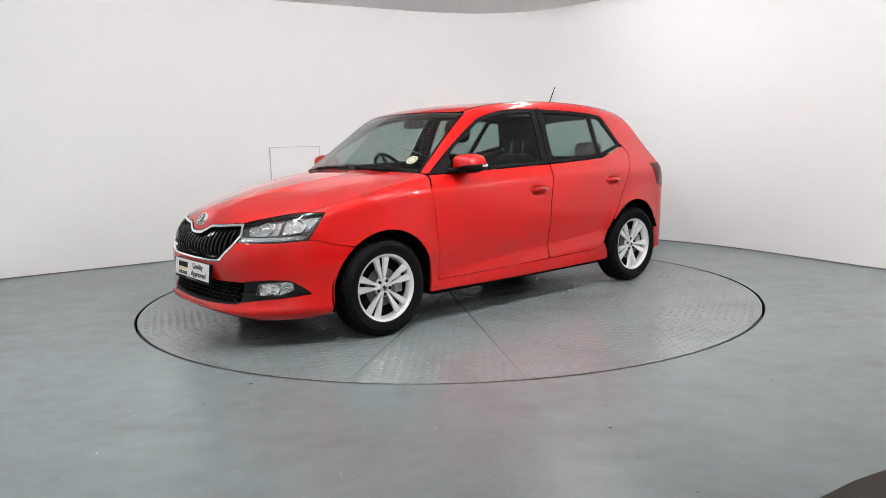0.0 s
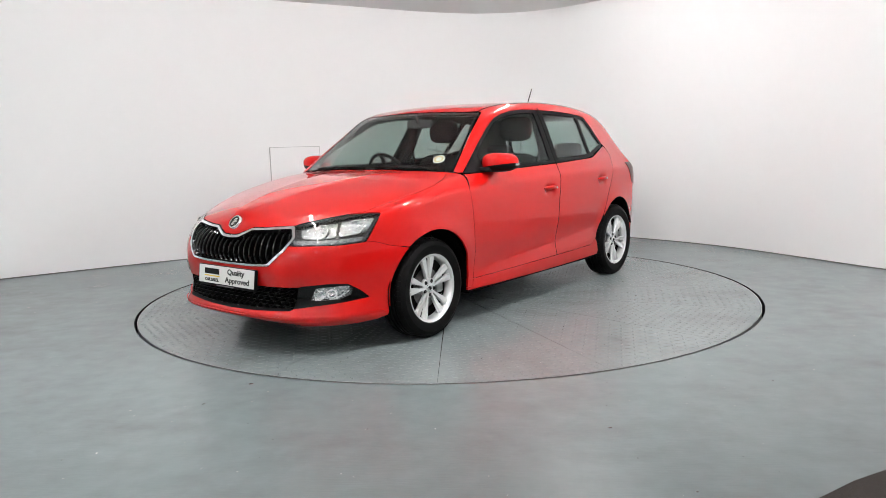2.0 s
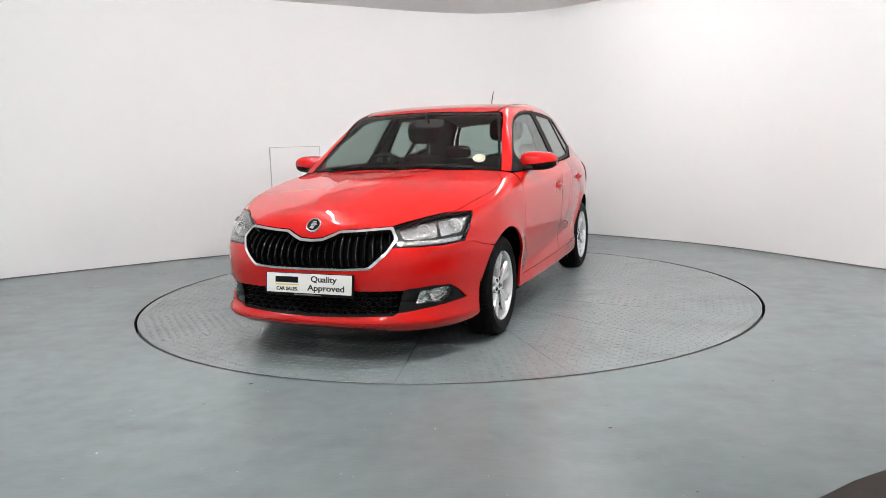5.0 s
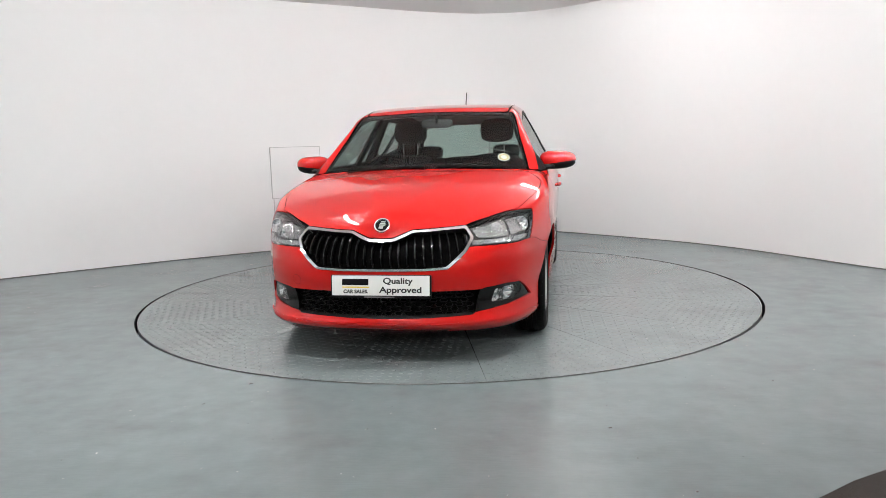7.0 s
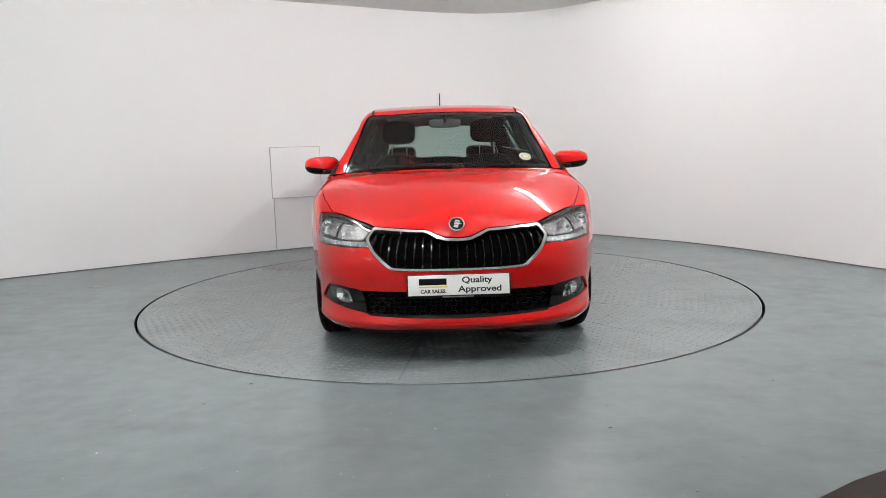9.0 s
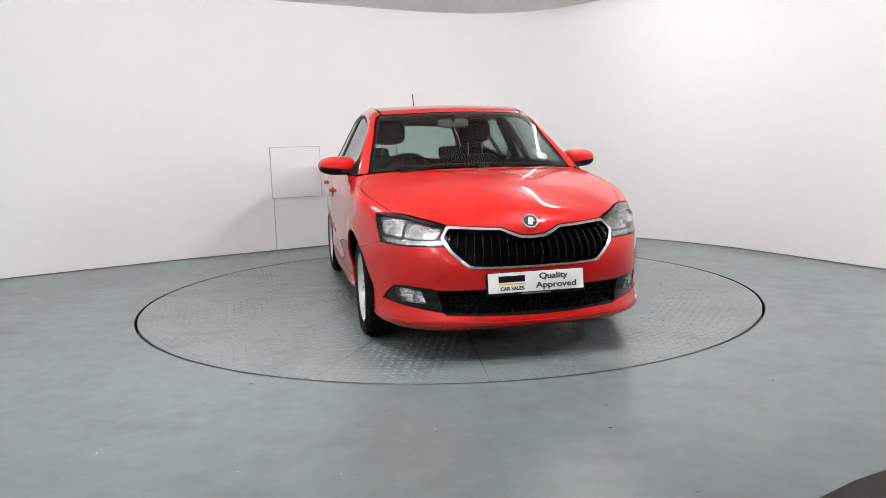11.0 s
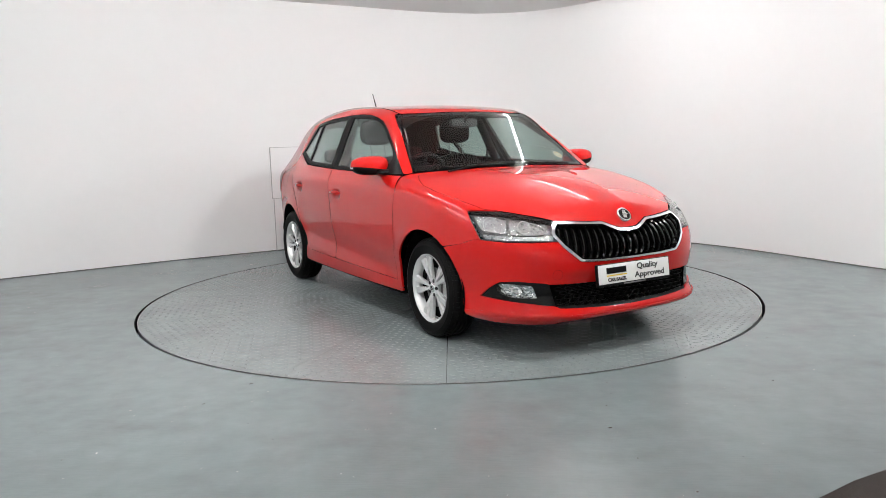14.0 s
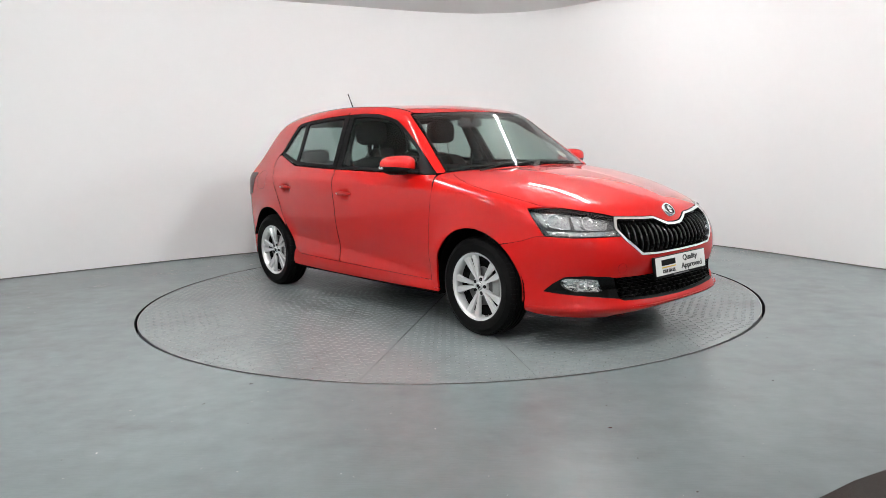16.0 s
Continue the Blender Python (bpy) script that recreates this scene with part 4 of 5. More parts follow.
    # door handles
    for d, hx, hz in ((fd, -0.055, 0.815), (rd, -0.915, 0.838)):
        bm = bmesh.new()
        path = []
        for k in range(9):
            t = k / 8
            x = hx + 0.088 - 0.176 * t
            p = on_side(np.array([hx + 0.13 if k < 4 else hx - 0.13]), np.array([hz]))[0]
            path.append((x, s * (p[1] - 0.012 + 0.028 * math.sin(math.pi * min(max(t, 0.06), 0.94)) ** 0.5), hz + 0.004 * math.sin(math.pi * t)))
        sweep(bm, path, [0.006, 0.011, 0.0135, 0.0145, 0.0145, 0.0145, 0.0135, 0.012, 0.008], 10)
        part("door_handle", bm, RED, d, "red door handle", smooth=60)
        bm = bmesh.new()
        lathe(bm, [(0.0005, 0.003), (0.006, 0.003), (0.007, 0.0)], 12, Matrix.Translation((hx - 0.068, s * (path[7][1] * s + 0.010), hz)) @ pose(0, 0, 0, -90 * s, 0, 0))
        part("lock_cylinder", bm, SATIN, d)
    door_mirror(car, s)


def door_mirror(car, s):
    mir = new("door_mirror")
    mir.parent = car
    mir["label"] = "red and black door mirror with indicator"
    mir.matrix_basis = pose(0, 0, 0)
    m = Matrix.Translation((0.606, s * 0.870, 1.020)) @ pose(0, 0, 0, 0, 0, -12 * s)
    bm = bmesh.new()
    superform(bm, (0, 0, 0), (0.086, 0.118, 0.062), 0.72, 28, 18)
    for v in bm.verts:
        if v.co.x < -0.028:
            v.co.x = -0.028 + (v.co.x + 0.028) * 0.15
        o = v.co.y * s
        v.co.z += 0.006 * math.copysign(1, v.co.z) * (0.3 - o / 0.105) * 0.6
        if o > 0:
            v.co.x -= 0.25 * o
    geom = bm.verts[:] + bm.edges[:] + bm.faces[:]
    bmesh.ops.bisect_plane(bm, geom=geom, plane_co=(0, 0, -0.018), plane_no=(0.0, -0.12 * s, 1), clear_inner=True)
    bmesh.ops.transform(bm, matrix=m, verts=bm.verts)
    part("mirror_cap", bm, RED, mir, "red mirror cap", smooth=50)
    bm = bmesh.new()
    superform(bm, (0, 0, 0), (0.084, 0.116, 0.060), 0.72, 28, 18)
    for v in bm.verts:
        if v.co.x < -0.028:
            v.co.x = -0.028 + (v.co.x + 0.028) * 0.15
        o = v.co.y * s
        v.co.z += 0.006 * math.copysign(1, v.co.z) * (0.3 - o / 0.105) * 0.6
        if o > 0:
            v.co.x -= 0.25 * o
    bmesh.ops.bisect_plane(bm, geom=bm.verts[:] + bm.edges[:] + bm.faces[:], plane_co=(0, 0, -0.0165), plane_no=(0, 0.12 * s, -1), clear_inner=True)
    bmesh.ops.transform(bm, matrix=m, verts=bm.verts)
    # foot that carries it on the door
    superform(bm, (0.665, s * 0.80, 0.978), (0.055, 0.055, 0.017), 0.7)
    part("mirror_housing", bm, BLACK, mir, "black mirror housing and foot", smooth=50)
    bm = bmesh.new()
    superform(bm, (0.575, s * 0.970, 1.008), (0.030, 0.022, 0.012), 0.6)
    part("indicator_lens", bm, SATIN, mir, "clear side indicator lens", smooth=50)
    bm = bmesh.new()
    superform(bm, (-0.033, 0, 0.002), (0.004, 0.083, 0.044), 0.6, m=m)
    part("mirror_glass", bm, CHROME, mir, smooth=50)


def nose_parts(car):
    # grille
    gr = new("grille")
    gr.parent = car
    gr["label"] = "black slatted grille with chrome surround"
    inner = [(0, 0.652), (0.065, 0.656), (0.112, 0.675), (0.158, 0.697), (0.24, 0.700), (0.34, 0.707), (0.418, 0.711), (0.434, 0.668), (0.392, 0.610), (0.306, 0.530), (0.2, 0.522), (0, 0.520)]
    panel("grille_surround", "nose", N(*GRILLE), CHROME, gr, res=0.012, mirror=True, holes=[N(*inner)], thick=0.035, gap=0.0015, depth=-0.004, fillet=0.01)
    panel("grille_backing", "nose", N(*inner), DARK, gr, res=0.03, mirror=True, thick=0.01, depth=0.05, gap=-0.004)
    ip = np.array(inner)
    top = np.concatenate([ip[:7]])
    tz = lambda a: float(np.interp(a, ip[:8, 0], ip[:8, 1])) if a < 0.434 else 0.668
    bz = lambda a: float(np.interp(a, ip[::-1][:5, 0], ip[::-1][:5, 1]))
    for k in range(-10, 11):
        a = (abs(k) - 0.0) * 0.0405 + (0.004 if k else 0)
        s = 1 if k >= 0 else -1
        hi, lo = tz(a) - 0.003, max(bz(a), 0.52) + 0.003
        if hi - lo < 0.03:
            continue
        bm = bmesh.new()
        rows = []
        for t in np.linspace(0, 1, 9):
            z = lo + (hi - lo) * t
            lean = 0.0
            u = np.array([a + lean])
            p = on_nose(u, np.array([z]))[0]
            n = normals(p[None])[0]
            side = np.array([-n[1], n[0], 0]) / np.hypot(n[0], n[1])
            dep = 0.012 + 0.018 * (2 * abs(t - 0.5)) ** 3
            c = p - n * dep
            rows.append([bm.verts.new((q[0], q[1] * s, q[2])) for q in (c - side * 0.007, c - side * 0.0025 + n * 0.007, c + side * 0.0025 + n * 0.007, c + side * 0.007, c + side * 0.006 - n * 0.03, c - side * 0.006 - n * 0.03)])
        for r0, r1 in zip(rows, rows[1:]):
            for i in range(6):
                bm.faces.new((r0[i], r0[(i + 1) % 6], r1[(i + 1) % 6], r1[i]))
        bm.faces.new(rows[0]), bm.faces.new(rows[-1])
        bmesh.ops.recalc_face_normals(bm, faces=bm.faces)
        part("slat", bm, GLOSSBLACK, gr, smooth=35)
    # badge on the bonnet's nose
    em = new("bonnet_badge")
    em.parent = car
    em["label"] = "round chrome and black badge"
    em.matrix_basis = Matrix.Translation((2.018, 0, 0.737)) @ pose(0, 0, 0, 0, 50, 0)
    bm = bmesh.new()
    lathe(bm, [(0.001, 0.003), (0.036, 0.003), (0.037, 0.007), (0.042, 0.008), (0.044, 0.004), (0.044, -0.02)], 40)
    bmesh.ops.recalc_face_normals(bm, faces=bm.faces)
    part("badge_ring", bm, CHROME, em, smooth=30)
    bm = bmesh.new()
    lathe(bm, [(0.0005, 0.0042), (0.0345, 0.0042), (0.0345, 0.002)], 36)
    part("badge_field", bm, GLOSSBLACK, em)
    bm = bmesh.new()
    prism(bm, [(0.022, -0.018, 0.004), (0.026, 0.006, 0.004), (0.008, 0.010, 0.004), (0.006, -0.012, 0.004)], (0, 0, 0.004))
    for k in range(3):
        prism(bm, [(0.004 - 0.010 * k, -0.016 + 0.004 * k, 0.004), (0.006 - 0.010 * k, 0.012, 0.004), (-0.001 - 0.010 * k, 0.026 - 0.004 * k, 0.004), (-0.003 - 0.010 * k, -0.014 + 0.004 * k, 0.004)], (0, 0, 0.004))
    bmesh.ops.recalc_face_normals(bm, faces=bm.faces)
    part("badge_mark", bm, CHROME, em)
    # lower grille
    lg = new("lower_grille")
    lg.parent = car
    lg["label"] = "black honeycomb lower grille"
    mouth = [(0, 0.398), (0.25, 0.40), (0.462, 0.404), (0.432, 0.288), (0.42, 0.276), (0.17, 0.262), (0, 0.258)]
    panel("mesh_backing", "nose", N(*mouth), DARK, lg, res=0.03, mirror=True, thick=0.01, depth=0.045, gap=-0.004)
    bm = bmesh.new()
    w, h = 0.05, 0.026
    for j in range(7):
        for i in range(-14, 15):
            a0, z0 = (i + 0.5 * (j % 2)) * w * 0.98, 0.268 + j * 0.0205
            if abs(a0) > 0.435:
                continue
            ring = [(a0 + w / 2 * 0.98, z0), (a0 + w * 0.30, z0 + 0.0105), (a0 - w * 0.30, z0 + 0.0105), (a0 - w / 2 * 0.98, z0), (a0 - w * 0.30, z0 - 0.0105), (a0 + w * 0.30, z0 - 0.0105)]
            u = np.array([abs(q[0]) for q in ring])
            sg = np.sign([q[0] for q in ring])
            o = on_nose(u, np.array([q[1] for q in ring]))
            n = normals(o)
            o = (o - n * 0.014) * np.stack([np.ones(6), sg, np.ones(6)], -1)
            n = n * np.stack([np.ones(6), sg, np.ones(6)], -1)
            c = o.mean(0)
            a = [bm.verts.new(q) for q in c + (o - c) * 0.97]
            b = [bm.verts.new(q) for q in c + (o - c) * 0.80]
            d = [bm.verts.new(q) for q in c + (o - c) * 0.70 - n * 0.028]
            for k in range(6):
                bm.faces.new((a[k], a[(k + 1) % 6], b[(k + 1) % 6], b[k]))
                bm.faces.new((b[k], b[(k + 1) % 6], d[(k + 1) % 6], d[k]))
    bmesh.ops.recalc_face_normals(bm, faces=bm.faces)
    part("honeycomb_mesh", bm, BLACK, lg)
    panel("mesh_sill", "nose", N((0, 0.275), (0.17, 0.279), (0.40, 0.292), (0.43, 0.290), (0.42, 0.274), (0.17, 0.260), (0, 0.256)), BLACK, lg, res=0.02, mirror=True, thick=0.04, depth=0.004)
    for s in (1, -1):
        fog(car, s)
        headlight(car, s)
    # number plate
    pl = new("number_plate")
    pl.parent = car
    pl["label"] = "white dealer number plate with black lettering"
    pl.matrix_basis = Matrix.Translation((2.106, 0, 0.432)) @ pose(0, 0, 0, 83, 0, 90)
    bm = bmesh.new()
    box(bm, (-0.266, -0.062, -0.02), (0.266, 0.060, 0.0), bevel=0.004)
    part("plate_holder", bm, BLACK, pl, "black plastic plate holder")
    bm = bmesh.new()
    box(bm, (-0.259, -0.047, -0.004), (0.259, 0.056, 0.002), bevel=0.002)
    part("plate_face", bm, PLATEWHITE, pl)
    bm = bmesh.new()
    box(bm, (-0.203, 0.0065, 0.001), (-0.062, 0.039, 0.0032))
    ob = part("maker_mark", bm, BLACK, pl, "dark bar in place of a company mark")
    bm = bmesh.new()
    box(bm, (-0.203, -0.007, 0.001), (-0.058, -0.001, 0.0032))
    part("yellow_rule", bm, YELLOW, pl, "yellow rule")
    text("lettering", "CAR SALES.", 0.025, INK, pl, Matrix.Translation((-0.130, -0.027, 0.003)) @ Matrix.Diagonal((1.05, 1, 1, 1)), bold=0.0010)
    text("lettering", "Quality", 0.043, INK, pl, Matrix.Translation((0.093, 0.028, 0.003)) @ Matrix.Diagonal((1.22, 1, 1, 1)), bold=0.0010)
    text("lettering", "Approved", 0.043, INK, pl, Matrix.Translation((0.108, -0.018, 0.003)) @ Matrix.Diagonal((1.28, 1, 1, 1)), bold=0.0010)
    bm = bmesh.new()
    box(bm, (-0.085, -0.0585, -0.002), (0.075, -0.0515, 0.001))
    part("maker_mark", bm, GREYINK, pl, "grey bar of small print")
    # tow-eye cover
    p = on_nose(np.array([0.43]), np.array([0.455]))[0]
    n = normals(p[None])[0]
    bm = bmesh.new()
    ringm = Matrix.Translation((p[0], -p[1], p[2])) @ Vector((n[0], -n[1], n[2])).to_track_quat("Z", "Y").to_matrix().to_4x4()
    sweep(bm, [ringm @ Vector((0.027 * math.cos(t * math.pi / 12), 0.027 * math.sin(t * math.pi / 12), 0.0)) for t in range(24)], 0.0006, 6, True)
    part("tow_eye_cover", bm, DARK, car)


def fog(car, s):
    f = new("fog_light")
    f.parent = car
    f["label"] = "clear fog light in a black bezel"
    bez = [(0.466, 0.404), (0.489, 0.411), (0.607, 0.420), (0.704, 0.413), (0.765, 0.372), (0.815, 0.325), (0.687, 0.314), (0.55, 0.302), (0.436, 0.288)]
    lamp = [(0.548, 0.392), (0.61, 0.398), (0.704, 0.400), (0.728, 0.382), (0.722, 0.354), (0.659, 0.331), (0.525, 0.330)]
    panel("bezel", "nose", N(*bez), GLOSSBLACK, f, s, res=0.012, holes=[N(*lamp)], thick=0.05, depth=0.010, gap=0.001)
    panel("reflector", "nose", N(*lamp), FOGREFLECT, f, s, res=0.008, depth=0.038, thick=0.005, gap=-0.003)
    p = on_nose(np.array([0.625]), np.array([0.366]))[0]
    n = normals(p[None])[0]
    c = p - n * 0.034
    m = Matrix.Translation((c[0], s * c[1], c[2])) @ Vector((n[0], s * n[1], n[2])).to_track_quat("Z", "Y").to_matrix().to_4x4()
    bm = bmesh.new()
    lathe(bm, [(0.006, -0.004), (0.016, 0.0), (0.026, 0.009), (0.031, 0.020), (0.033, 0.020)], 28, m)
    part("bowl", bm, CHROME, f, smooth=40)
    panel("lens", "nose", N(*lamp), LENS, f, s, res=0.03, depth=0.012, thick=0.003, gap=0.0).visible_shadow = False


def headlight(car, s):
    h = new("headlight")
    h.parent = car
    h["label"] = "clear headlight with chrome reflectors"
    panel("lamp_housing", "nose", N(*LAMP), LAMPSHELL, h, s, res=0.02, depth=0.040, thick=0.01, gap=-0.002)
    rim = shrink(np.array(LAMP), 0.006)
    panel("lamp_rim", "nose", N(*LAMP), GLOSSBLACK, h, s, res=0.012, holes=[N(*rim)], depth=0.003, thick=0.012, gap=0.001)
    # reflector chambers above, light strip below
    cells = [[(0.455, 0.726), (0.56, 0.750), (0.66, 0.766), (0.655, 0.672), (0.565, 0.668), (0.475, 0.672)], [(0.672, 0.768), (0.76, 0.776), (0.868, 0.776), (0.835, 0.71), (0.812, 0.682), (0.67, 0.673)]]
    for cell, (ca, cz, r) in zip(cells, ((0.575, 0.705, 0.034), (0.75, 0.718, 0.038))):
        panel("reflector", "nose", N(*cell), REFLECT, h, s, res=0.010, depth=0.026, thick=0.012, gap=0.002, fillet=0.015)
        p = on_nose(np.array([ca]), np.array([cz]))[0]
        n = normals(p[None])[0]
        n = (n + np.array([1.0, 0, 0])) / np.linalg.norm(n + np.array([1.0, 0, 0]))
        c = p - n * 0.036
        m = Matrix.Translation((c[0], s * c[1], c[2])) @ Vector((n[0], s * n[1], n[2])).to_track_quat("Z", "Y").to_matrix().to_4x4()
        bm = bmesh.new()
        lathe(bm, [(0.007, -0.006), (r * 0.5, -0.004), (r * 0.8, 0.006), (r, 0.022), (r + 0.002, 0.022), (r + 0.003, 0.01)], 32, m)
        part("bowl", bm, CHROME, h, smooth=40)
        bm = bmesh.new()
        lathe(bm, [(0.0005, 0.016), (0.006, 0.014), (0.008, 0.0)], 14, m)
        part("bulb_cap", bm, SATIN, h, smooth=40)
    strip = [(0.44, 0.662), (0.56, 0.660), (0.68, 0.660), (0.80, 0.664), (0.783, 0.641), (0.66, 0.635), (0.54, 0.636), (0.438, 0.635)]
    panel("light_strip", "nose", N(*strip), REFLECT, h, s, res=0.008, depth=0.012, thick=0.02, gap=0.001)
    for k in range(9):
        a = 0.46 + 0.036 * k
        panel("strip_rib", "nose", N((a, 0.658), (a + 0.006, 0.658), (a + 0.006, 0.640), (a, 0.640)), SATIN, h, s, res=0.02, depth=0.009, thick=0.006, gap=0.0, fillet=0.001)
    panel("lens", "nose", N(*LAMP), LENS, h, s, res=0.03, depth=0.001, thick=0.003, gap=0.003).visible_shadow = False


def car_inside(car):
    bm = bmesh.new()
    box(bm, (-1.60, -0.60, 0.21), (1.75, 0.60, 0.30), bevel=0.03)
    box(bm, (0.85, -0.46, 0.30), (1.9, 0.46, 0.48), bevel=0.03)
    box(bm, (-0.85, -0.80, 0.20), (0.88, 0.80, 0.30), bevel=0.02)
    part("underbody", bm, DARK, car, "dark underbody")
    bm = bmesh.new()
    box(bm, (0.90, -0.62, 0.30), (1.60, 0.62, 0.80), bevel=0.05)
    part("engine_block", bm, DARK, car)
    bm = bmesh.new()
    box(bm, (-1.70, -0.50, 0.25), (-1.35, 0.50, 0.86), bevel=0.05)
    part("boot_floor", bm, DARK, car)
    for ax in (AXLE, -AXLE):
        for s in (1, -1):
            bm = bmesh.new()
            rows = []
            for q in range(19):
                a = radians(-15 + (210 if ax > 0 else 178) * q / 18)
                rows.append([bm.verts.new((ax + 0.365 * math.cos(a), s * yy, 0.30 + 0.365 * math.sin(a))) for yy in (0.48, 0.79 if ax > 0 else 0.78)])
            for a, b in zip(rows, rows[1:]):
                bm.faces.new((a[0], a[1], b[1], b[0]))
            bm.faces.new([r[0] for r in rows])
            part("arch_liner", bm, DARK, car)
    # dashboard
    bm = bmesh.new()
    superform(bm, (0.66, 0, 0.80), (0.26, 0.70, 0.165), 0.45, 32, 16)
    part("dashboard", bm, CABIN, car, "dark plastic dashboard", smooth=50)
    bm = bmesh.new()
    superform(bm, (0.52, -0.35, 0.955), (0.12, 0.19, 0.05), 0.7)
    part("instrument_hood", bm, CABIN, car, smooth=50)
    sw = new("steering_wheel")
    sw.parent = car
    sw["label"] = "black steering wheel"
    m = Matrix.Translation((0.33, -0.35, 0.92)) @ pose(0, 0, 0, 0, -62, 0)
    bm = bmesh.new()
    sweep(bm, [m @ Vector((0.18 * math.cos(t * math.pi / 20), 0.18 * math.sin(t * math.pi / 20), 0)) for t in range(40)], 0.0145, 10, True)
    part("wheel_rim", bm, CABIN, sw, smooth=60)
    bm = bmesh.new()
    superform(bm, (0, 0, 0.0), (0.06, 0.075, 0.03), 0.6, m=m)
    for a in (0, 180, 270):
        box(bm, (0.04, -0.016, -0.008), (0.175, 0.016, 0.008), m @ pose(0, 0, 0, 0, 0, a + 90), bevel=0.004)
    part("wheel_hub", bm, CABIN, sw, smooth=50)
    for y in (0.36, -0.36):
        seat(car, y)
    rs = new("rear_seat")
    rs.parent = car
    rs["label"] = "dark cloth rear bench with headrests"
    bm = bmesh.new()
    superform(bm, (-0.78, 0, 0.50), (0.26, 0.62, 0.11), 0.4)
    part("cushion", bm, CLOTH, rs, smooth=60)
    bm = bmesh.new()
    superform(bm, (-1.10, 0, 0.76), (0.09, 0.62, 0.26), 0.4, m=Matrix.Translation((-1.1, 0, 0.5)) @ pose(0, 0, 0, 0, -16, 0) @ Matrix.Translation((1.1, 0, -0.5)))
    part("backrest", bm, CLOTH, rs, smooth=60)
    for y in (-0.36, 0.36):
        bm = bmesh.new()
        superform(bm, (-1.20, y, 1.065), (0.045, 0.125, 0.06), 0.55)
        part("headrest", bm, CLOTH, rs, smooth=60)
    bm = bmesh.new()
    box(bm, (-1.75, -0.58, 0.93), (-1.27, 0.58, 0.955), bevel=0.008)
    part("parcel_shelf", bm, CABIN, car)
    # inner mirror
    im = new("inner_mirror")
    im.parent = car
    im["label"] = "grey interior mirror on the windscreen"
    bm = bmesh.new()
    superform(bm, (0.36, 0, 1.295), (0.022, 0.115, 0.033), 0.5)
    part("mirror_shell", bm, LAMPGREY, im, smooth=50)
    bm = bmesh.new()
    sweep(bm, [(0.375, 0, 1.30), (0.405, 0, 1.345), (0.42, 0, 1.362)], 0.012)
    part("mirror_stalk", bm, CABIN, im, smooth=50)
    for s in (1, -1):
        # inner pillar trim and belts
        bm = bmesh.new()
        sweep(bm, [(-0.26, s * 0.70, 1.0), (-0.30, s * 0.60, 1.25), (-0.34, s * 0.55, 1.38)], 0.035, 8)
        part("pillar_trim", bm, CABIN, car, smooth=60)
        bm = bmesh.new()
        sweep(bm, [(-0.29, s * 0.645, 1.13), (-0.27, s * 0.60, 0.95), (-0.2, s * 0.56, 0.6)], 0.012, 6)
        part("seat_belt", bm, CABIN, car)
        panel("sun_visor", "bonnet", T((0.36, 0.10), (0.24, 0.10), (0.24, 0.42), (0.34, 0.42)), LINING, car, s, res=0.05, depth=0.035, thick=0.012)
    # wipers
    for y0, y1 in ((-0.52, 0.02), (0.10, 0.52)):
        w = new("wiper")
        w.parent = car
        w["label"] = "black windscreen wiper at rest"
        q = on_top(np.linspace(0.962, 0.966, 9) - 0.22 * np.linspace(y0, y1, 9) ** 2, np.linspace(y0, y1, 9))
        bm = bmesh.new()
        sweep(bm, [(a[0], a[1], a[2] + 0.006) for a in q], 0.006, 6)
        part("wiper_blade", bm, BLACK, w)
        bm = bmesh.new()
        sweep(bm, [(0.975, y0 + 0.02, 0.975), (q[4][0] + 0.01, q[4][1], q[4][2] + 0.012)], 0.006, 6)
        part("wiper_arm", bm, BLACK, w)
    # sticker disc in the screen, and a strip of print above it
    p = on_top(np.array([0.80]), np.array([0.525]))[0]
    n = normals(p[None])[0]
    m = Matrix.Translation(p - n * 0.012) @ Vector(n).to_track_quat("Z", "Y").to_matrix().to_4x4()
    st = new("screen_sticker")
    st.parent = car
    st["label"] = "round white and yellow paper disc inside the windscreen"
    bm = bmesh.new()
    lathe(bm, [(0.0005, 0.001), (0.040, 0.001), (0.040, -0.002), (0.0005, -0.002)], 32, m)
    bmesh.ops.recalc_face_normals(bm, faces=bm.faces)
    part("paper_disc", bm, PLATEWHITE, st)
    bm = bmesh.new()
    lathe(bm, [(0.020, 0.002), (0.033, 0.002)], 32, m)
    part("yellow_ring", bm, PALEYELLOW, st)
    bm = bmesh.new()
    q = on_top(np.array([0.745, 0.745]), np.array([0.38, 0.56]))
    prism(bm, [q[0] - n * 0.012, q[1] - n * 0.012, q[1] - n * 0.012 + np.array([-0.006, 0, 0.005]), q[0] - n * 0.012 + np.array([-0.006, 0, 0.005])], -n * 0.001)
    part("print_strip", bm, GREYINK, st, "grey strip of small print")
    # antenna
    an = new("antenna")
    an.parent = car
    an["label"] = "thin black roof antenna"
    z = float(on_top(np.array([-1.10]), np.array([0.0]))[0][2])
    bm = bmesh.new()
    superform(bm, (-1.10, 0, z), (0.04, 0.018, 0.02), 0.9)
    part("antenna_foot", bm, BLACK, an, smooth=50)
    bm = bmesh.new()
    sweep(bm, [(-1.105, 0, z + 0.01), (-1.195, 0, z + 0.175)], [0.0055, 0.0035], 8)
    part("antenna_rod", bm, BLACK, an)
    # fuel flap on the right flank
    ring = []
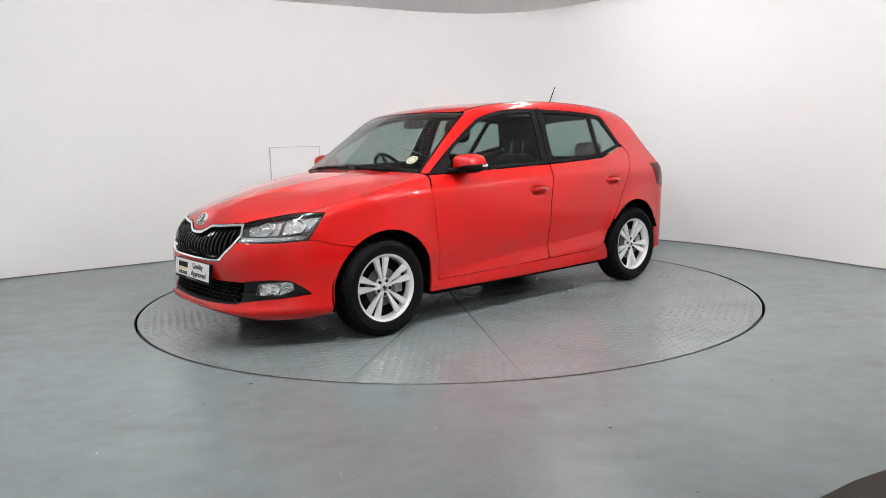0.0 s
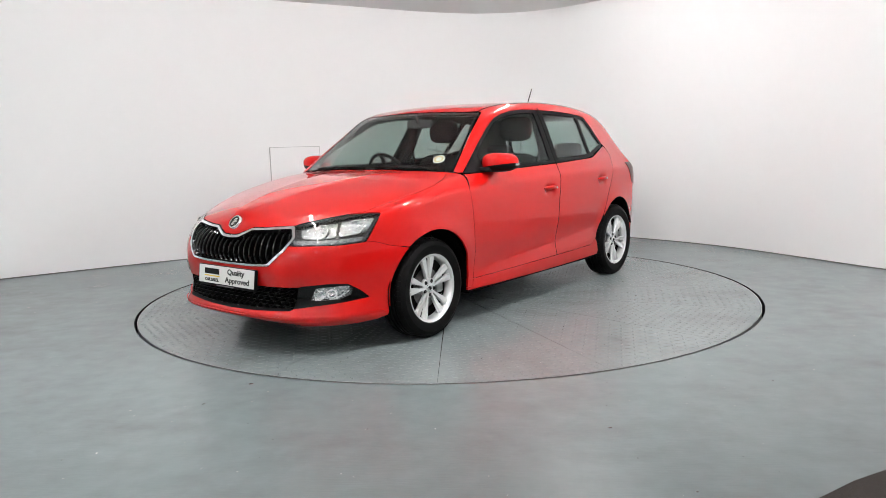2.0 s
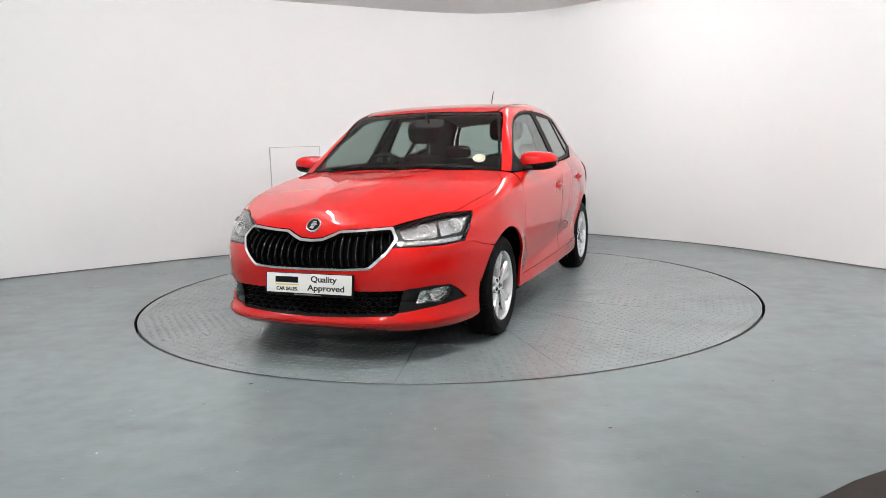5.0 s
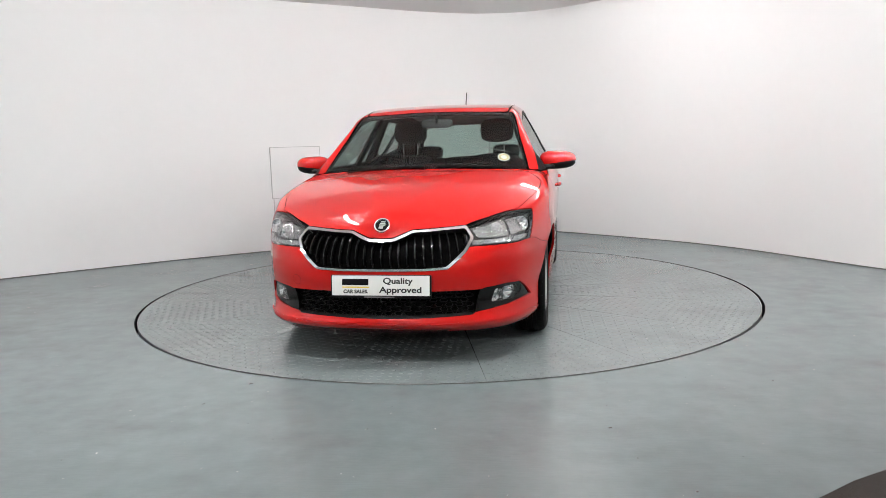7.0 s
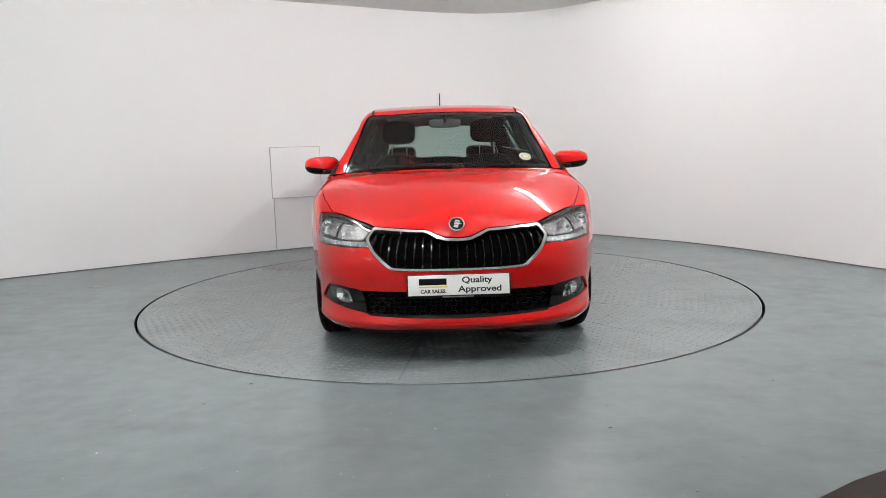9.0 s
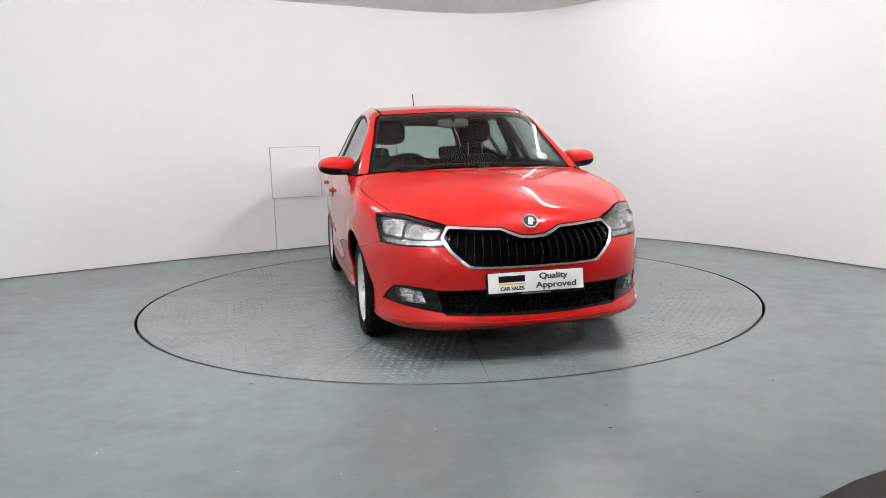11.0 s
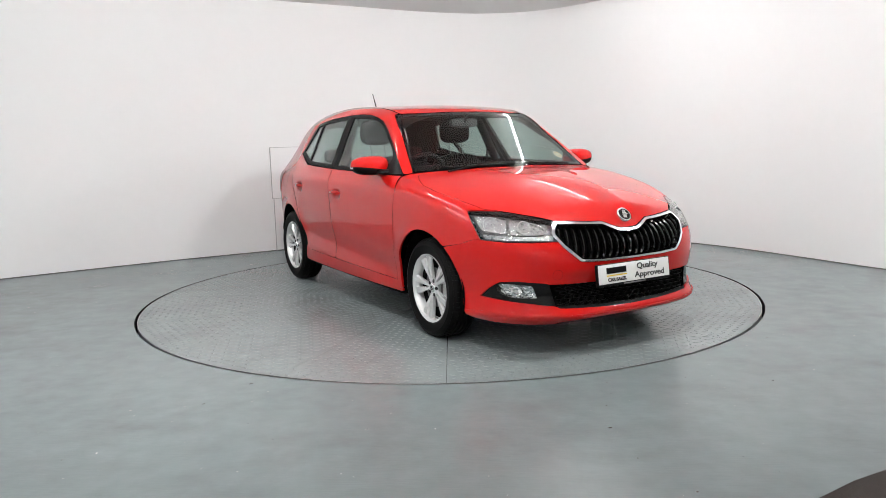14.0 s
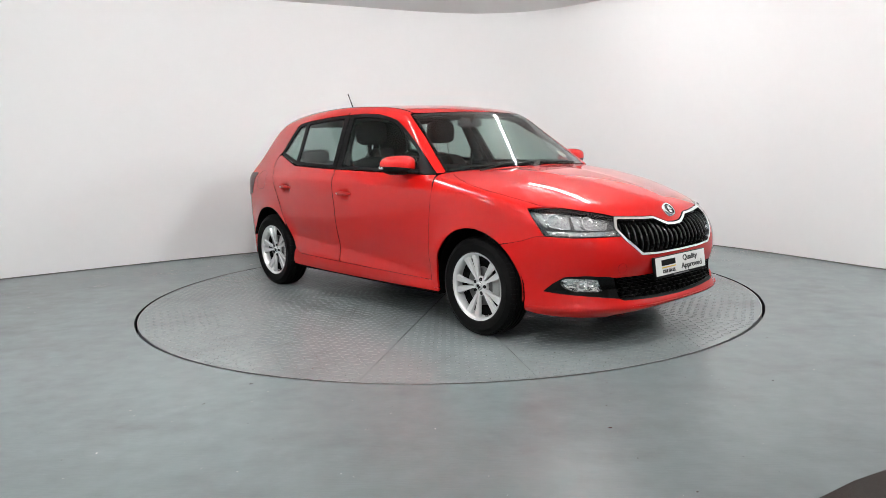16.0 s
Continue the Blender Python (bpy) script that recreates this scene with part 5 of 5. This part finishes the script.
    for k in range(32):
        a = 2 * math.pi * k / 32
        q = on_side(np.array([-1.40 + 0.085 * math.copysign(abs(math.cos(a)) ** 0.7, math.cos(a))]), np.array([0.885 + 0.075 * math.copysign(abs(math.sin(a)) ** 0.7, math.sin(a))]), -1)[0]
        ring.append(tuple(q))
    bm = bmesh.new()
    sweep(bm, ring, 0.0013, 6, True)
    part("fuel_flap_gap", bm, DARK, car)
    # tail lights wrap round the corner
    for s in (1, -1):
        panel("tail_light", "side", S((-1.525, 0.945), (-1.545, 0.86), (-1.585, 0.765), (-1.73, 0.74), (-1.70, 0.94)), TAILRED, car, s, res=0.02, depth=-0.004, thick=0.01)


DISCSTEEL = material("brake steel", (0.07, 0.07, 0.07), 0.45, 0.7, vary=0.3, scale=40)
PLATEWHITE = material("white plate", (0.75, 0.75, 0.72), 0.35)
PALEYELLOW = material("pale yellow print", (0.7, 0.5, 0.25), 0.6)
YELLOW = material("yellow print", (0.75, 0.55, 0.03), 0.5)
INK = material("black print", (0.015, 0.015, 0.015), 0.5)
GREYINK = material("grey print", (0.14, 0.14, 0.14), 0.6)
REFLECT = material("ribbed reflector", (0.50, 0.51, 0.52), 0.07, 1.0, bump=1.0, bump_scale=55)
FOGREFLECT = material("bright fog reflector", (0.90, 0.905, 0.91), 0.1, 1.0, bump=0.8, bump_scale=45)
LAMPSHELL = material("lamp shell", (0.07, 0.07, 0.072), 0.3, 0.5)
LAMPGREY = material("lamp grey plastic", (0.045, 0.045, 0.047), 0.4)
TAILRED = material("red tail lens", (0.09, 0.003, 0.003), 0.15, spec=0.3)


def build_car():
    car = new("car")
    tagged(car, "bright red five-door hatchback car parked on the turntable", "car")
    car_body(car)
    car_inside(car)
    for x, y, turn in ((AXLE, 0.722, 6), (AXLE, -0.722, 20), (-AXLE, 0.715, 40), (-AXLE, -0.715, 14)):
        wheel(car, x, y, turn)
    return car


room()
fittings()
table = turntable()
battens()
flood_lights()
car = build_car()


def motions():
    rows = []
    for i in range(17):
        a = START + RATE * i
        c, s = math.cos(radians(a)), math.sin(radians(a))
        rows.append((float(i), pose(-0.074 * c, -0.074 * s, 0.0, 0, 0, a)))
    walk(car, rows)
    walk(table, [(float(i), pose(0, 0, 0, 0, 0, START + RATE * i)) for i in range(17)])


motions()
